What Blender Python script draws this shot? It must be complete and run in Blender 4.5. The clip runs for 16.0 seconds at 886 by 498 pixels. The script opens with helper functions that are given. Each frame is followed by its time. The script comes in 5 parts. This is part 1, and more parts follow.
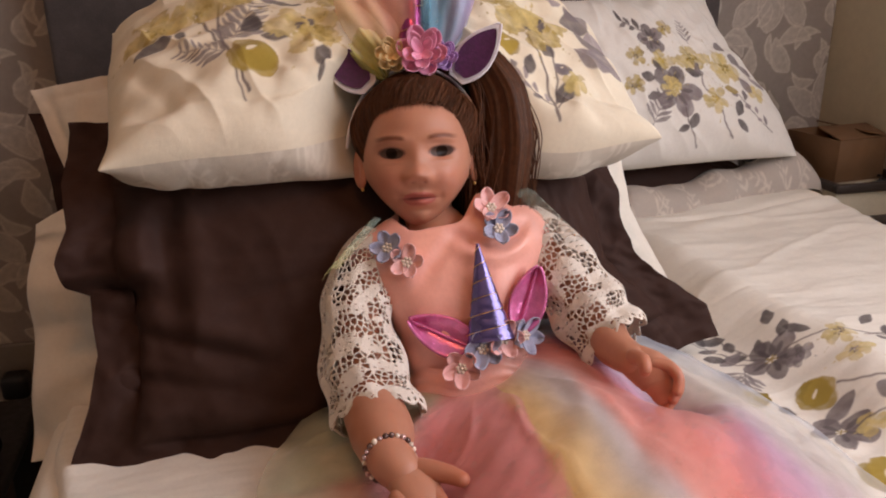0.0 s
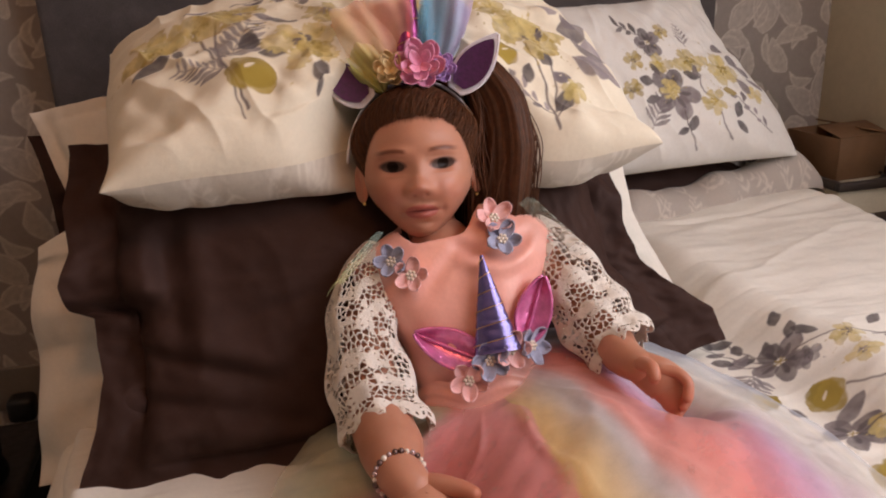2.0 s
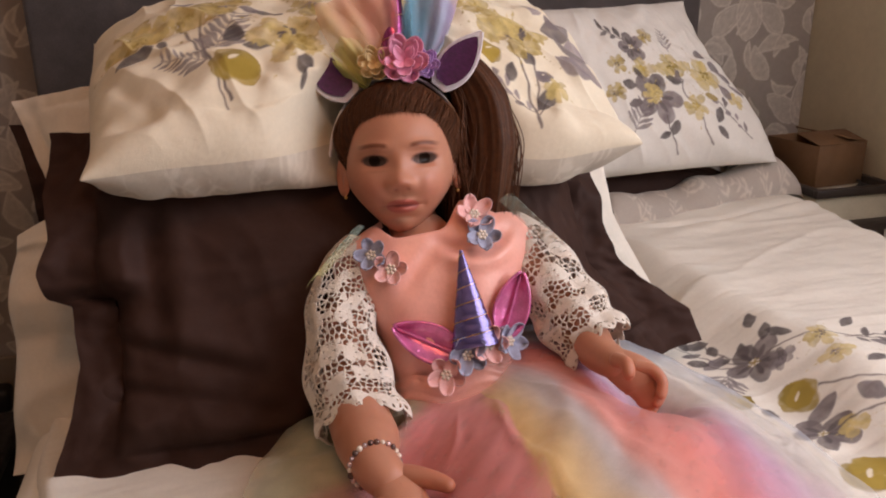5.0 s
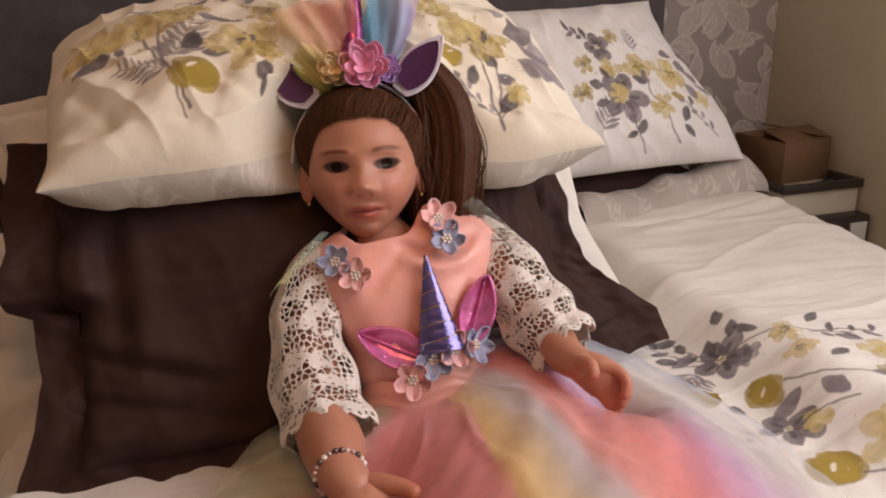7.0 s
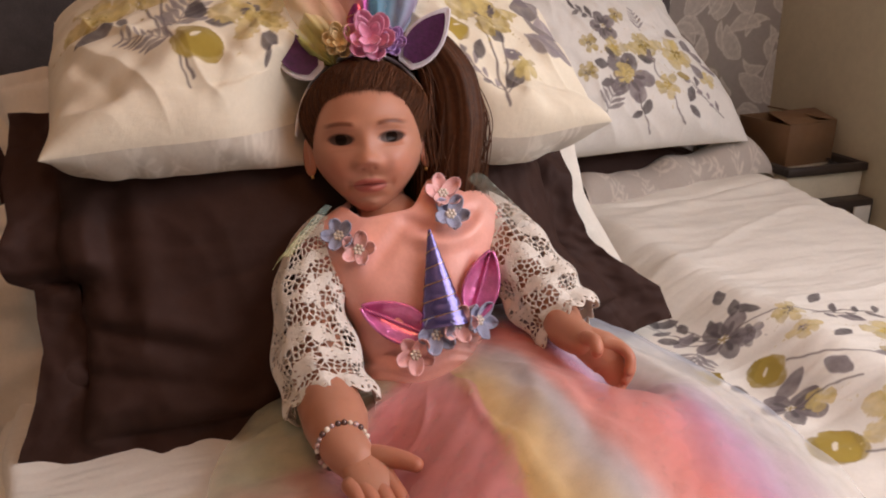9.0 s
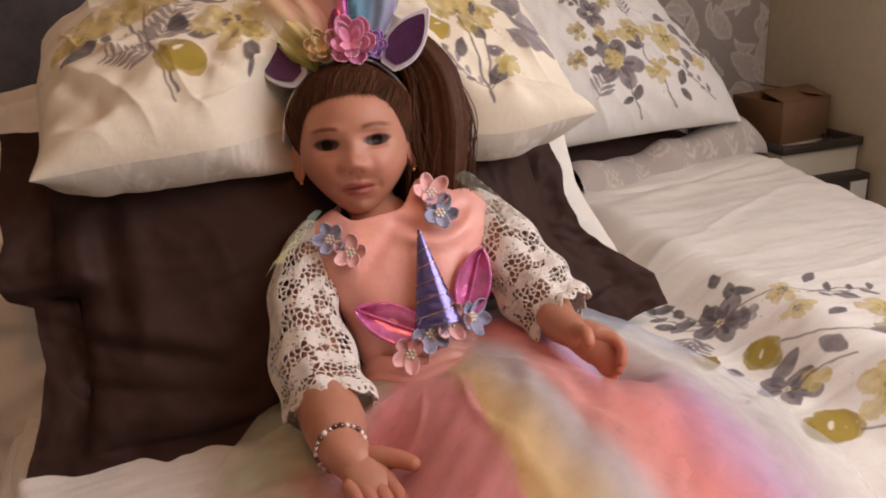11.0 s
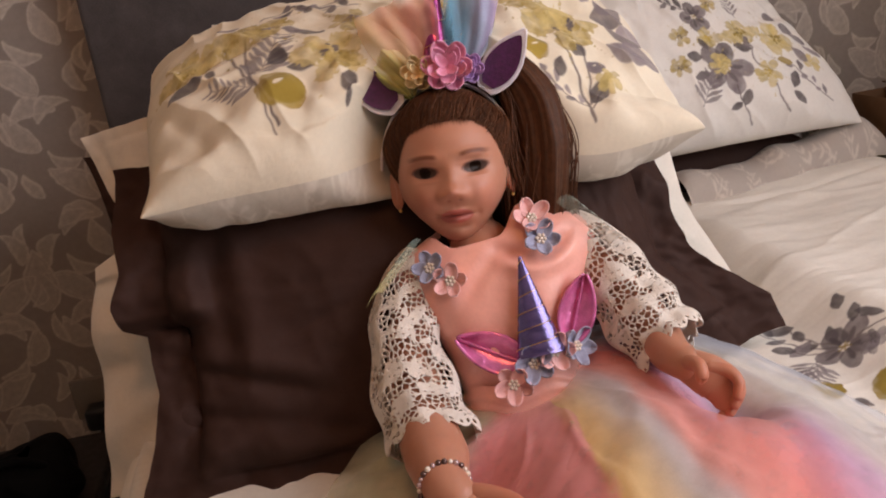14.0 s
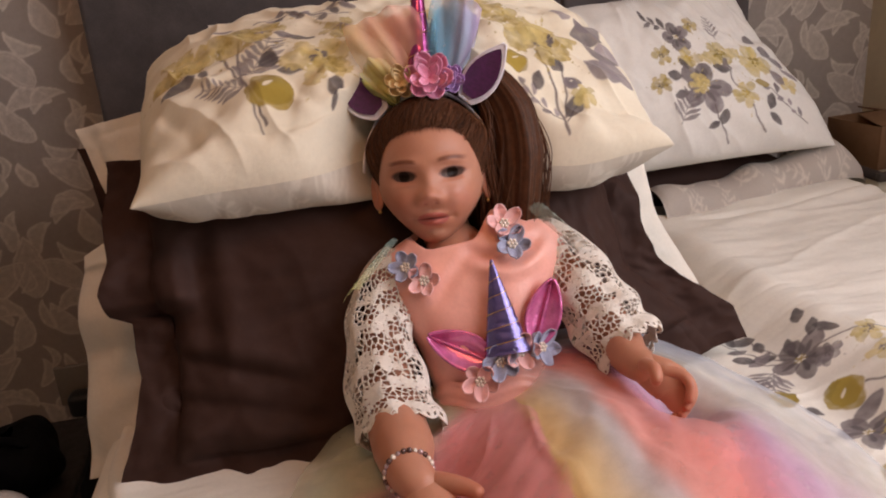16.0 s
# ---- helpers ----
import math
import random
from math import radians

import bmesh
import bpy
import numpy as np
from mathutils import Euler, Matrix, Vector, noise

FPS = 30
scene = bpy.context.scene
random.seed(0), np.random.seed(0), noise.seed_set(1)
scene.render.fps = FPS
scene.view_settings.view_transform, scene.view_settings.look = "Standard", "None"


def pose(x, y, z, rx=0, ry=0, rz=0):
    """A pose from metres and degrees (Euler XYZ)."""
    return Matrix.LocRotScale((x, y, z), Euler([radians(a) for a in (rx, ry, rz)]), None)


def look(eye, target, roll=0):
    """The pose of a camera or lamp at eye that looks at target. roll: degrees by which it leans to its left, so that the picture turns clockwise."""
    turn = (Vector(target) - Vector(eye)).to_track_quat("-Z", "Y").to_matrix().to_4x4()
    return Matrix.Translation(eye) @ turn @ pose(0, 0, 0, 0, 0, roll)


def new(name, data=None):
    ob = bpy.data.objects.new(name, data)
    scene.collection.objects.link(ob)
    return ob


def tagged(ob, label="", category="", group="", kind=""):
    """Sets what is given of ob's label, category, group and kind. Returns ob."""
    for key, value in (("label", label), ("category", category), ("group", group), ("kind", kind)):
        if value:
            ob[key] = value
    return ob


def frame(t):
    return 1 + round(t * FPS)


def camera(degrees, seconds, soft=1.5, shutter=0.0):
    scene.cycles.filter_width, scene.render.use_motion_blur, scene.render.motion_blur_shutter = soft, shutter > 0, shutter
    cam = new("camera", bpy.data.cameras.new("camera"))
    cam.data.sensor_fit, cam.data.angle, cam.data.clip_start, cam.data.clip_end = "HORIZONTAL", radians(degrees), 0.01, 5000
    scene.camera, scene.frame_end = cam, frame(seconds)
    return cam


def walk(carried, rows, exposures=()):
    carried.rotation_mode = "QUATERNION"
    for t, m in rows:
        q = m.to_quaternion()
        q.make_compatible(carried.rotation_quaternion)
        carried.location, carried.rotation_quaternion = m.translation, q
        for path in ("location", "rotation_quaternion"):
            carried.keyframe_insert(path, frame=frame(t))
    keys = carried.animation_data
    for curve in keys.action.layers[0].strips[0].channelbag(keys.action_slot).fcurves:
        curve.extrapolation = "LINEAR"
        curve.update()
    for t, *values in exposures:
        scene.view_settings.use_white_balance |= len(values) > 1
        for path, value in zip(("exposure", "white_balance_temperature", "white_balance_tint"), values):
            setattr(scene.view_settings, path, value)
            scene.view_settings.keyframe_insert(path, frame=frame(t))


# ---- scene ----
cam = camera(58.1, 16.0, soft=1.95)
PATH = [
    (0, (0.018, 0.021, 1.067), (0.48, 1.852, 0.408), -0.3),
    (0.5, (0.017, 0.021, 1.066), (0.465, 1.855, 0.406), -0.9),
    (1, (0.023, 0.029, 1.069), (0.473, 1.863, 0.411), -1.7),
    (1.5, (0.02, 0.027, 1.075), (0.478, 1.863, 0.426), -2.2),
    (2, (0.017, 0.026, 1.071), (0.477, 1.864, 0.429), -2.0),
    (2.5, (0.014, 0.03, 1.073), (0.463, 1.868, 0.427), -1.6),
    (3, (0.018, 0.033, 1.074), (0.469, 1.878, 0.448), -1.6),
    (3.5, (0.021, 0.03, 1.074), (0.493, 1.874, 0.46), -1.5),
    (4, (0.019, 0.018, 1.062), (0.5, 1.853, 0.429), -1.0),
    (6.5, (0.025, 0.016, 1.069), (0.549, 1.839, 0.433), -0.7),
    (7, (0.036, 0.015, 1.068), (0.583, 1.831, 0.433), -1.2),
    (7.5, (0.035, 0.014, 1.066), (0.6, 1.823, 0.426), -0.9),
    (8, (0.031, 0.015, 1.059), (0.589, 1.822, 0.407), -0.4),
    (8.5, (0.03, 0.019, 1.058), (0.577, 1.824, 0.394), -0.3),
    (9, (0.031, 0.018, 1.058), (0.576, 1.82, 0.384), -0.5),
    (11.3, (0.057, 0.006, 1.07), (0.566, 1.805, 0.361), -5.0),
    (11.5, (0.071, 0.004, 1.067), (0.566, 1.801, 0.342), -6.2),
    (12, (0.053, -0.003, 1.086), (0.453, 1.814, 0.352), -5.5),
    (12.5, (0.044, -0.002, 1.082), (0.302, 1.844, 0.357), -5.1),
    (13, (0.052, 0.003, 1.073), (0.27, 1.847, 0.329), -5.5),
    (13.5, (0.056, 0.028, 1.08), (0.314, 1.875, 0.356), -6.5),
    (14, (0.054, 0.033, 1.089), (0.339, 1.895, 0.416), -7.0),
    (14.5, (0.044, 0.01, 1.088), (0.287, 1.884, 0.432), -6.4),
    (15, (0.031, 0.005, 1.09), (0.196, 1.884, 0.424), -6.0),
    (15.5, (0.054, -0.003, 1.095), (0.273, 1.868, 0.425), -5.1),
    (16, (0.064, -0.009, 1.096), (0.373, 1.853, 0.435), -4.5),
]
walk(cam, [(t, look(eye, target, roll)) for t, eye, target, roll in PATH], [(0.0, -0.02, 7620, 27), (16.0, -0.02, 7620, 27)])

# ---- light ----
world = bpy.data.worlds.new("daylight")
scene.world = world
world.use_nodes = True
wn = world.node_tree
sky = wn.nodes.new("ShaderNodeTexSky")
sky.sky_type, sky.sun_disc, sky.sun_elevation, sky.sun_rotation = "NISHITA", False, radians(35), radians(60)
wn.links.new(sky.outputs[0], wn.nodes["Background"].inputs[0])
wn.nodes["Background"].inputs[1].default_value = 0.1


def area_lamp(name, at, to, w, h, power, colour):
    lamp = bpy.data.lights.new(name, "AREA")
    lamp.shape, lamp.size, lamp.size_y, lamp.energy, lamp.color = "RECTANGLE", w, h, power, colour
    ob = new(name, lamp)
    ob.matrix_world = look(at, to)
    return ob


# the sky's light in the window opening, and the warm bulb of the ceiling lamp
area_lamp("window_light", (1.31, -0.05, 1.52), (0.3, 0.25, 0.95), 1.35, 1.1, 27.0, (0.78, 0.893, 1.0))
bulb = bpy.data.lights.new("ceiling_bulb", "POINT")
bulb.energy, bulb.color, bulb.shadow_soft_size = 7.9, (1.0, 0.465, 0.17), 0.10
new("ceiling_bulb", bulb).location = (0.02, 0.02, 2.12)


# ---- numbers ----
def unit(v):
    v = np.array(v, float)
    return v / np.linalg.norm(v)


def smooth(a, b, x):
    t = np.clip((np.asarray(x, float) - a) / (b - a), 0, 1)
    return t * t * (3 - 2 * t)


def bump2(x, y, cx, cy, sx, sy):
    return np.exp(-((x - cx) / sx) ** 2 - ((y - cy) / sy) ** 2)


def rough(x, y, size, seed, octaves=4):
    """Soft noise in -1 .. 1 over the plane, features about size across."""
    rng = np.random.RandomState(seed)
    total, amp, norm = 0.0, 1.0, 0.0
    for o in range(octaves):
        part_sum = 0.0
        for k in range(5):
            a, p = rng.uniform(0, 2 * math.pi, 2)
            f = 2 * math.pi / size * rng.uniform(0.6, 1.3) * 2 ** o
            part_sum = part_sum + np.sin(f * (x * math.cos(a) + y * math.sin(a)) + p + 1.3 * np.sin(f * 0.6 * (y * math.cos(a) - x * math.sin(a))))
        total, norm, amp = total + amp * part_sum / 3.0, norm + amp, amp * 0.5
    return total / norm


# ---- meshes ----
def sheet(name, P, wrap=False, colours=None, keep=None, mats=(), slots=None, flip=False):
    """A smooth mesh over a grid of points P (rows, columns, 3); wrap closes the columns; keep drops cells."""
    nr, nc = P.shape[:2]
    idx = np.arange(nr * nc).reshape(nr, nc)
    if wrap:
        idx = np.concatenate([idx, idx[:, :1]], 1)
    quads = np.stack([idx[:-1, :-1], idx[:-1, 1:], idx[1:, 1:], idx[1:, :-1]], -1)
    if flip:
        quads = quads[..., ::-1]
    quads = quads.reshape(-1, 4)
    if keep is not None:
        quads = quads[keep.reshape(-1)]
    return mesh_of(name, P.reshape(-1, 3), quads.tolist(), None if colours is None else colours.reshape(-1, 3), mats, None if slots is None else slots.reshape(-1))


def mesh_of(name, verts, faces, colours=None, mats=(), slots=None):
    me = bpy.data.meshes.new(name)
    me.from_pydata(np.asarray(verts).tolist(), [], faces)
    for m in mats:
        me.materials.append(m)
    me.polygons.foreach_set("use_smooth", np.ones(len(me.polygons), bool))
    if slots is not None:
        me.polygons.foreach_set("material_index", np.asarray(slots, np.int32))
    if colours is not None:
        at = me.color_attributes.new("print", "FLOAT_COLOR", "POINT")
        at.data.foreach_set("color", np.concatenate([colours, np.ones((len(colours), 1))], 1).astype(np.float32).ravel())
    me.update()
    return me


def thing(name, label, category, at=(0, 0, 0), group="", kind=""):
    ob = new(name)
    ob.location = at
    ob.empty_display_size = 0.05
    return tagged(ob, label, category, group, kind)


def part(name, me, material, parent, label=""):
    """One mesh object under a thing or a part; world places are kept."""
    if isinstance(me, bmesh.types.BMesh):
        bm, me = me, bpy.data.meshes.new(name)
        bm.to_mesh(me)
        bm.free()
    if material is not None:
        me.materials.clear()
        me.materials.append(material)
    ob = new(name, me)
    if parent is not None:
        ob.parent = parent
        bpy.context.view_layer.update()
        ob.matrix_parent_inverse = parent.matrix_world.inverted()
    return tagged(ob, label)


def box_bm(lo, hi, bevel=0.0, segs=2):
    bm = bmesh.new()
    lo, hi = Vector(lo), Vector(hi)
    bmesh.ops.create_cube(bm, size=1, matrix=Matrix.LocRotScale((lo + hi) / 2, None, hi - lo))
    if bevel:
        bmesh.ops.bevel(bm, geom=bm.edges[:], offset=bevel, segments=segs, affect="EDGES", profile=0.5)
        for f in bm.faces:
            f.smooth = True
    return bm


def tube_points(path, radii, sides=14, flat=1.0, up=(0, 0, 1), caps=True):
    """Rings round a smooth path; flat squeezes along the ring's second axis."""
    path, radii = np.array(path, float), np.array(radii, float)
    n = max(24, 6 * len(path))
    k = np.linspace(0, len(path) - 1, n)
    path, radii = spline(path, k), np.interp(k, np.arange(len(radii)), radii)
    if caps:
        a = np.linspace(0, math.pi / 2, 6)[:-1]
        d0, d1 = unit(path[0] - path[1]), unit(path[-1] - path[-2])
        head = [path[0] + d0 * radii[0] * math.cos(t) for t in a]
        tail = [path[-1] + d1 * radii[-1] * math.cos(t) for t in a]
        path = np.concatenate([head, path, tail[::-1]])
        radii = np.concatenate([[max(radii[0] * math.sin(t), 1e-5) for t in a], radii, [max(radii[-1] * math.sin(t), 1e-5) for t in a[::-1]]])
    tang = np.gradient(path, axis=0)
    rings = []
    side = np.array(up, float)
    ang = np.linspace(0, 2 * math.pi, sides, endpoint=False)
    for p, t, r in zip(path, tang, radii):
        t = unit(t)
        side = unit(side - t * (side @ t))
        other = np.cross(t, side)
        rings.append(p + r * (np.cos(ang)[:, None] * side + flat * np.sin(ang)[:, None] * other))
    return np.array(rings)


def spline(points, k):
    """Catmull-Rom through the points at the parameters k."""
    points = np.array(points, float)
    n = len(points)
    i = np.clip(np.floor(k).astype(int), 0, n - 2)
    f = (k - i)[:, None]
    p0, p1, p2, p3 = points[np.clip(i - 1, 0, n - 1)], points[i], points[i + 1], points[np.clip(i + 2, 0, n - 1)]
    return 0.5 * (2 * p1 + (p2 - p0) * f + (2 * p0 - 5 * p1 + 4 * p2 - p3) * f ** 2 + (3 * p1 - p0 - 3 * p2 + p3) * f ** 3)


def tube(name, path, radii, sides=14, flat=1.0, up=(0, 0, 1), caps=True):
    return sheet(name, tube_points(path, radii, sides, flat, up, caps), wrap=True)


def lathe(name, at, profile, sides=40):
    """Turned shape: profile of (radius, height) from the base up."""
    prof = np.array(profile, float)
    a = np.linspace(0, 2 * math.pi, sides, endpoint=False)
    P = np.stack([prof[:, :1] * np.cos(a), prof[:, :1] * np.sin(a), np.repeat(prof[:, 1:], sides, 1)], -1)
    return sheet(name, P + np.array(at), wrap=True)


def ball_points(c, radii, axes=np.eye(3), nu=24, nv=16):
    a, b = np.meshgrid(np.linspace(0, 2 * math.pi, nu, endpoint=False), np.linspace(-math.pi / 2 + 0.02, math.pi / 2 - 0.02, nv))
    L = np.stack([np.cos(b) * np.cos(a), np.cos(b) * np.sin(a), np.sin(b)], -1) * np.array(radii)
    return np.array(c) + L @ np.array(axes)


class Many:
    """Collects several grids into one mesh, each with a material slot and a colour."""

    def __init__(self):
        self.v, self.f, self.c, self.s, self.n = [], [], [], [], 0

    def add(self, P, slot=0, wrap=True, colour=(0.5, 0.5, 0.5), slots=None, flip=False):
        nr, nc = P.shape[:2]
        idx = np.arange(nr * nc).reshape(nr, nc) + self.n
        if wrap:
            idx = np.concatenate([idx, idx[:, :1]], 1)
        q = np.stack([idx[:-1, :-1], idx[:-1, 1:], idx[1:, 1:], idx[1:, :-1]], -1)
        q = (q[..., ::-1] if flip else q).reshape(-1, 4)
        self.v.append(P.reshape(-1, 3))
        self.f += q.tolist()
        colour = np.asarray(colour, float)
        self.c.append(np.tile(colour, (nr * nc, 1)) if colour.ndim == 1 else colour.reshape(-1, 3))
        self.s.append(np.full(len(q), slot) if slots is None else slots.reshape(-1))
        self.n += nr * nc

    def mesh(self, name, mats=()):
        return mesh_of(name, np.concatenate(self.v), self.f, np.concatenate(self.c), mats, np.concatenate(self.s))


# ---- materials ----
def material(name, base=(0.5, 0.5, 0.5), roughness=0.6, metal=0.0, printed=False, vary=0.12, vary_size=0.08, weave=0.0, weave_size=0.0012,
             crease=0.0, crease_size=0.03, sheen=0.0, coat=0.0, clear=0.0, sss=0.0, specular=0.5, film=0.0):
    """A surface with variation at two scales; printed takes its colour from the painted pattern."""
    m = bpy.data.materials.new(name)
    m.use_nodes = True
    t = m.node_tree
    b = t.nodes["Principled BSDF"]
    co = t.nodes.new("ShaderNodeTexCoord").outputs["Object"]

    def noise_tex(size, detail=4.0, rough_=0.6):
        n = t.nodes.new("ShaderNodeTexNoise")
        n.inputs["Scale"].default_value, n.inputs["Detail"].default_value, n.inputs["Roughness"].default_value = 1 / size, detail, rough_
        t.links.new(co, n.inputs["Vector"])
        return n.outputs["Fac"]

    def mix(kind, fac, a, c):
        n = t.nodes.new("ShaderNodeMix")
        n.data_type, n.blend_type = "RGBA", kind
        for sock, val in ((n.inputs[0], fac), (n.inputs[6], a), (n.inputs[7], c)):
            if hasattr(val, "links"):
                t.links.new(val, sock)
            else:
                sock.default_value = val
        return n.outputs[2]

    def ramp(fac, lo, hi):
        n = t.nodes.new("ShaderNodeMapRange")
        n.inputs["From Min"].default_value, n.inputs["From Max"].default_value = 0.3, 0.7
        n.inputs["To Min"].default_value, n.inputs["To Max"].default_value = lo, hi
        t.links.new(fac, n.inputs["Value"])
        return n.outputs["Result"]

    if printed:
        src = t.nodes.new("ShaderNodeAttribute")
        src.attribute_name = "print"
        colour = src.outputs["Color"]
    else:
        colour = (*base, 1)
    big = ramp(noise_tex(vary_size), 1 - vary, 1 + vary * 0.6)
    fine = ramp(noise_tex(vary_size * 0.06, 2.0), 1 - vary * 0.5, 1 + vary * 0.4)
    mult = t.nodes.new("ShaderNodeMath")
    mult.operation = "MULTIPLY"
    t.links.new(big, mult.inputs[0])
    t.links.new(fine, mult.inputs[1])
    grey = t.nodes.new("ShaderNodeCombineColor")
    for k in range(3):
        t.links.new(mult.outputs[0], grey.inputs[k])
    t.links.new(mix("MULTIPLY", 1.0, colour, grey.outputs[0]), b.inputs["Base Color"])
    b.inputs["Roughness"].default_value, b.inputs["Metallic"].default_value = roughness, metal
    t.links.new(ramp(noise_tex(vary_size * 0.4), roughness * 0.88, min(1, roughness * 1.1)), b.inputs["Roughness"])
    b.inputs["Specular IOR Level"].default_value = specular
    b.inputs["Sheen Weight"].default_value, b.inputs["Sheen Roughness"].default_value = sheen, 0.5
    b.inputs["Coat Weight"].default_value, b.inputs["Coat Roughness"].default_value = coat, 0.12
    if film:
        b.inputs["Thin Film Thickness"].default_value = film
        b.inputs["Thin Film IOR"].default_value = 1.7
    if sss:
        b.inputs["Subsurface Weight"].default_value = sss
        b.inputs["Subsurface Radius"].default_value = (0.010, 0.004, 0.002)
        b.inputs["Subsurface Scale"].default_value = 0.6
    normal = None
    for depth, size, kind in ((crease, crease_size, "crease"), (weave, weave_size, "weave")):
        if depth:
            n = t.nodes.new("ShaderNodeBump")
            n.inputs["Strength"].default_value, n.inputs["Distance"].default_value = 1.0, depth
            t.links.new(noise_tex(size, 3.0, 0.55), n.inputs["Height"])
            if normal is not None:
                t.links.new(normal, n.inputs["Normal"])
            normal = n.outputs["Normal"]
    if normal is not None:
        t.links.new(normal, b.inputs["Normal"])
    if clear:
        thin = t.nodes.new("ShaderNodeBsdfTransparent")
        both = t.nodes.new("ShaderNodeMixShader")
        both.inputs[0].default_value = clear
        t.links.new(b.outputs[0], both.inputs[1])
        t.links.new(thin.outputs[0], both.inputs[2])
        t.links.new(both.outputs[0], t.nodes["Material Output"].inputs["Surface"])
    return m


COTTON = dict(roughness=0.85, weave=0.0003, weave_size=0.0014, crease=0.0022, crease_size=0.045, sheen=0.15, vary=0.05, specular=0.07)
m_print = material("printed_cotton", printed=True, **COTTON)
m_white = material("white_cotton", (0.80, 0.75, 0.66), **COTTON)
m_brown = material("brown_cotton", (0.047, 0.0225, 0.0172), **{**COTTON, "roughness": 0.68, "crease": 0.0014, "vary": 0.10, "sheen": 0.0, "specular": 0.14})
m_board = material("charcoal_upholstery", (0.086, 0.075, 0.074), 0.9, weave=0.0006, weave_size=0.0018, vary=0.25, vary_size=0.05, sheen=0.2, specular=0.2)
m_paper = material("patterned_wallpaper", printed=True, roughness=0.6, vary=0.10, vary_size=0.15, weave=0.0003, weave_size=0.003)
m_cream = material("cream_wall_paint", (0.56, 0.50, 0.37), 0.8, vary=0.08, vary_size=0.3, weave=0.0005, weave_size=0.006)
m_plain = material("pale_wall_paint", (0.55, 0.51, 0.44), 0.8, vary=0.08, vary_size=0.3)
m_ceiling = material("white_ceiling_paint", (0.78, 0.76, 0.72), 0.9, vary=0.05, vary_size=0.3)
m_carpet = material("grey_brown_carpet", (0.16, 0.13, 0.11), 0.95, vary=0.3, vary_size=0.04, weave=0.003, weave_size=0.004)
m_skirting = material("dark_skirting_wood", (0.055, 0.038, 0.028), 0.5, vary=0.3, vary_size=0.05)
m_card = material("brown_cardboard", (0.155, 0.078, 0.034), 0.8, vary=0.12, vary_size=0.05, weave=0.0003, weave_size=0.004)
m_dark = material("black_plastic", (0.012, 0.012, 0.013), 0.45, vary=0.2)
m_bag = material("black_nylon", (0.003, 0.003, 0.0035), 0.85, specular=0.1, vary=0.3, crease=0.004, crease_size=0.03)
m_cabinet = material("cream_cabinet_paint", (0.50, 0.45, 0.34), 0.55, vary=0.1)
m_trim = material("dark_brown_trim", (0.030, 0.020, 0.016), 0.5, vary=0.2)
m_table = material("dark_wood_table", (0.012, 0.009, 0.008), 0.6, vary=0.35, vary_size=0.03)
m_porcelain = material("white_glazed_ceramic", (0.52, 0.49, 0.46), 0.26, vary=0.04, coat=0.4)
m_label = material("pale_paper_label", (0.62, 0.60, 0.55), 0.8, vary=0.1)
m_skin = material("painted_vinyl_skin", printed=True, roughness=0.46, vary=0.05, vary_size=0.02, sss=0.12, weave=0.00012, weave_size=0.0015, specular=0.4)
m_eye = material("dark_glass_eye", printed=True, roughness=0.28, vary=0.02, specular=0.10)
m_hair = material("auburn_doll_hair", printed=True, roughness=0.55, vary=0.3, vary_size=0.006, specular=0.2, weave=0.0004, weave_size=0.0015)
m_satin = material("pink_satin", (0.90, 0.42, 0.335), 0.36, vary=0.06, vary_size=0.05, crease=0.0018, crease_size=0.035, sheen=0.3, weave=0.00006, weave_size=0.0008)
m_tulle = material("rainbow_tulle", printed=True, roughness=0.8, vary=0.08, vary_size=0.02, weave=0.0003, weave_size=0.0015, sheen=0.2)
m_veil = material("rainbow_tulle_veil", printed=True, roughness=0.7, vary=0.10, vary_size=0.02, clear=0.62, sheen=0.3)
m_plume = material("rainbow_tulle_plume", printed=True, roughness=0.8, vary=0.12, vary_size=0.02, clear=0.55, sheen=0.3)
m_lace = material("ivory_cotton_lace", (0.76, 0.70, 0.62), 0.9, vary=0.10, vary_size=0.01, weave=0.0010, weave_size=0.0016)
m_horn = material("iridescent_blue_foil", (0.16, 0.12, 0.34), 0.20, metal=0.75, vary=0.25, vary_size=0.02, film=420, coat=0.5)
m_hornpink = material("iridescent_magenta_foil", (0.38, 0.05, 0.20), 0.25, metal=0.7, vary=0.3, vary_size=0.02, film=330, coat=0.5)
m_foil = material("iridescent_pink_film", (0.82, 0.20, 0.46), 0.17, metal=0.35, vary=0.3, vary_size=0.015, film=480, coat=0.8, crease=0.0015, crease_size=0.01)
m_gold = material("gold_thread", (0.75, 0.50, 0.18), 0.3, metal=1.0)
m_felt_blue = material("blue_grey_felt", (0.36, 0.385, 0.52), 0.95, vary=0.15, vary_size=0.008, weave=0.0004, weave_size=0.001, sheen=0.3)
m_felt_pink = material("pink_felt", (0.88, 0.50, 0.48), 0.95, vary=0.12, vary_size=0.008, weave=0.0004, weave_size=0.001, sheen=0.3)
m_felt_rose = material("rose_pink_felt", (0.90, 0.38, 0.55), 0.95, vary=0.15, vary_size=0.008, weave=0.0004, weave_size=0.001, sheen=0.3)
m_felt_cream = material("pale_yellow_felt", (0.82, 0.62, 0.32), 0.95, vary=0.15, vary_size=0.008, sheen=0.3)
m_felt_lilac = material("lilac_felt", (0.50, 0.30, 0.62), 0.95, vary=0.15, vary_size=0.008, sheen=0.3)
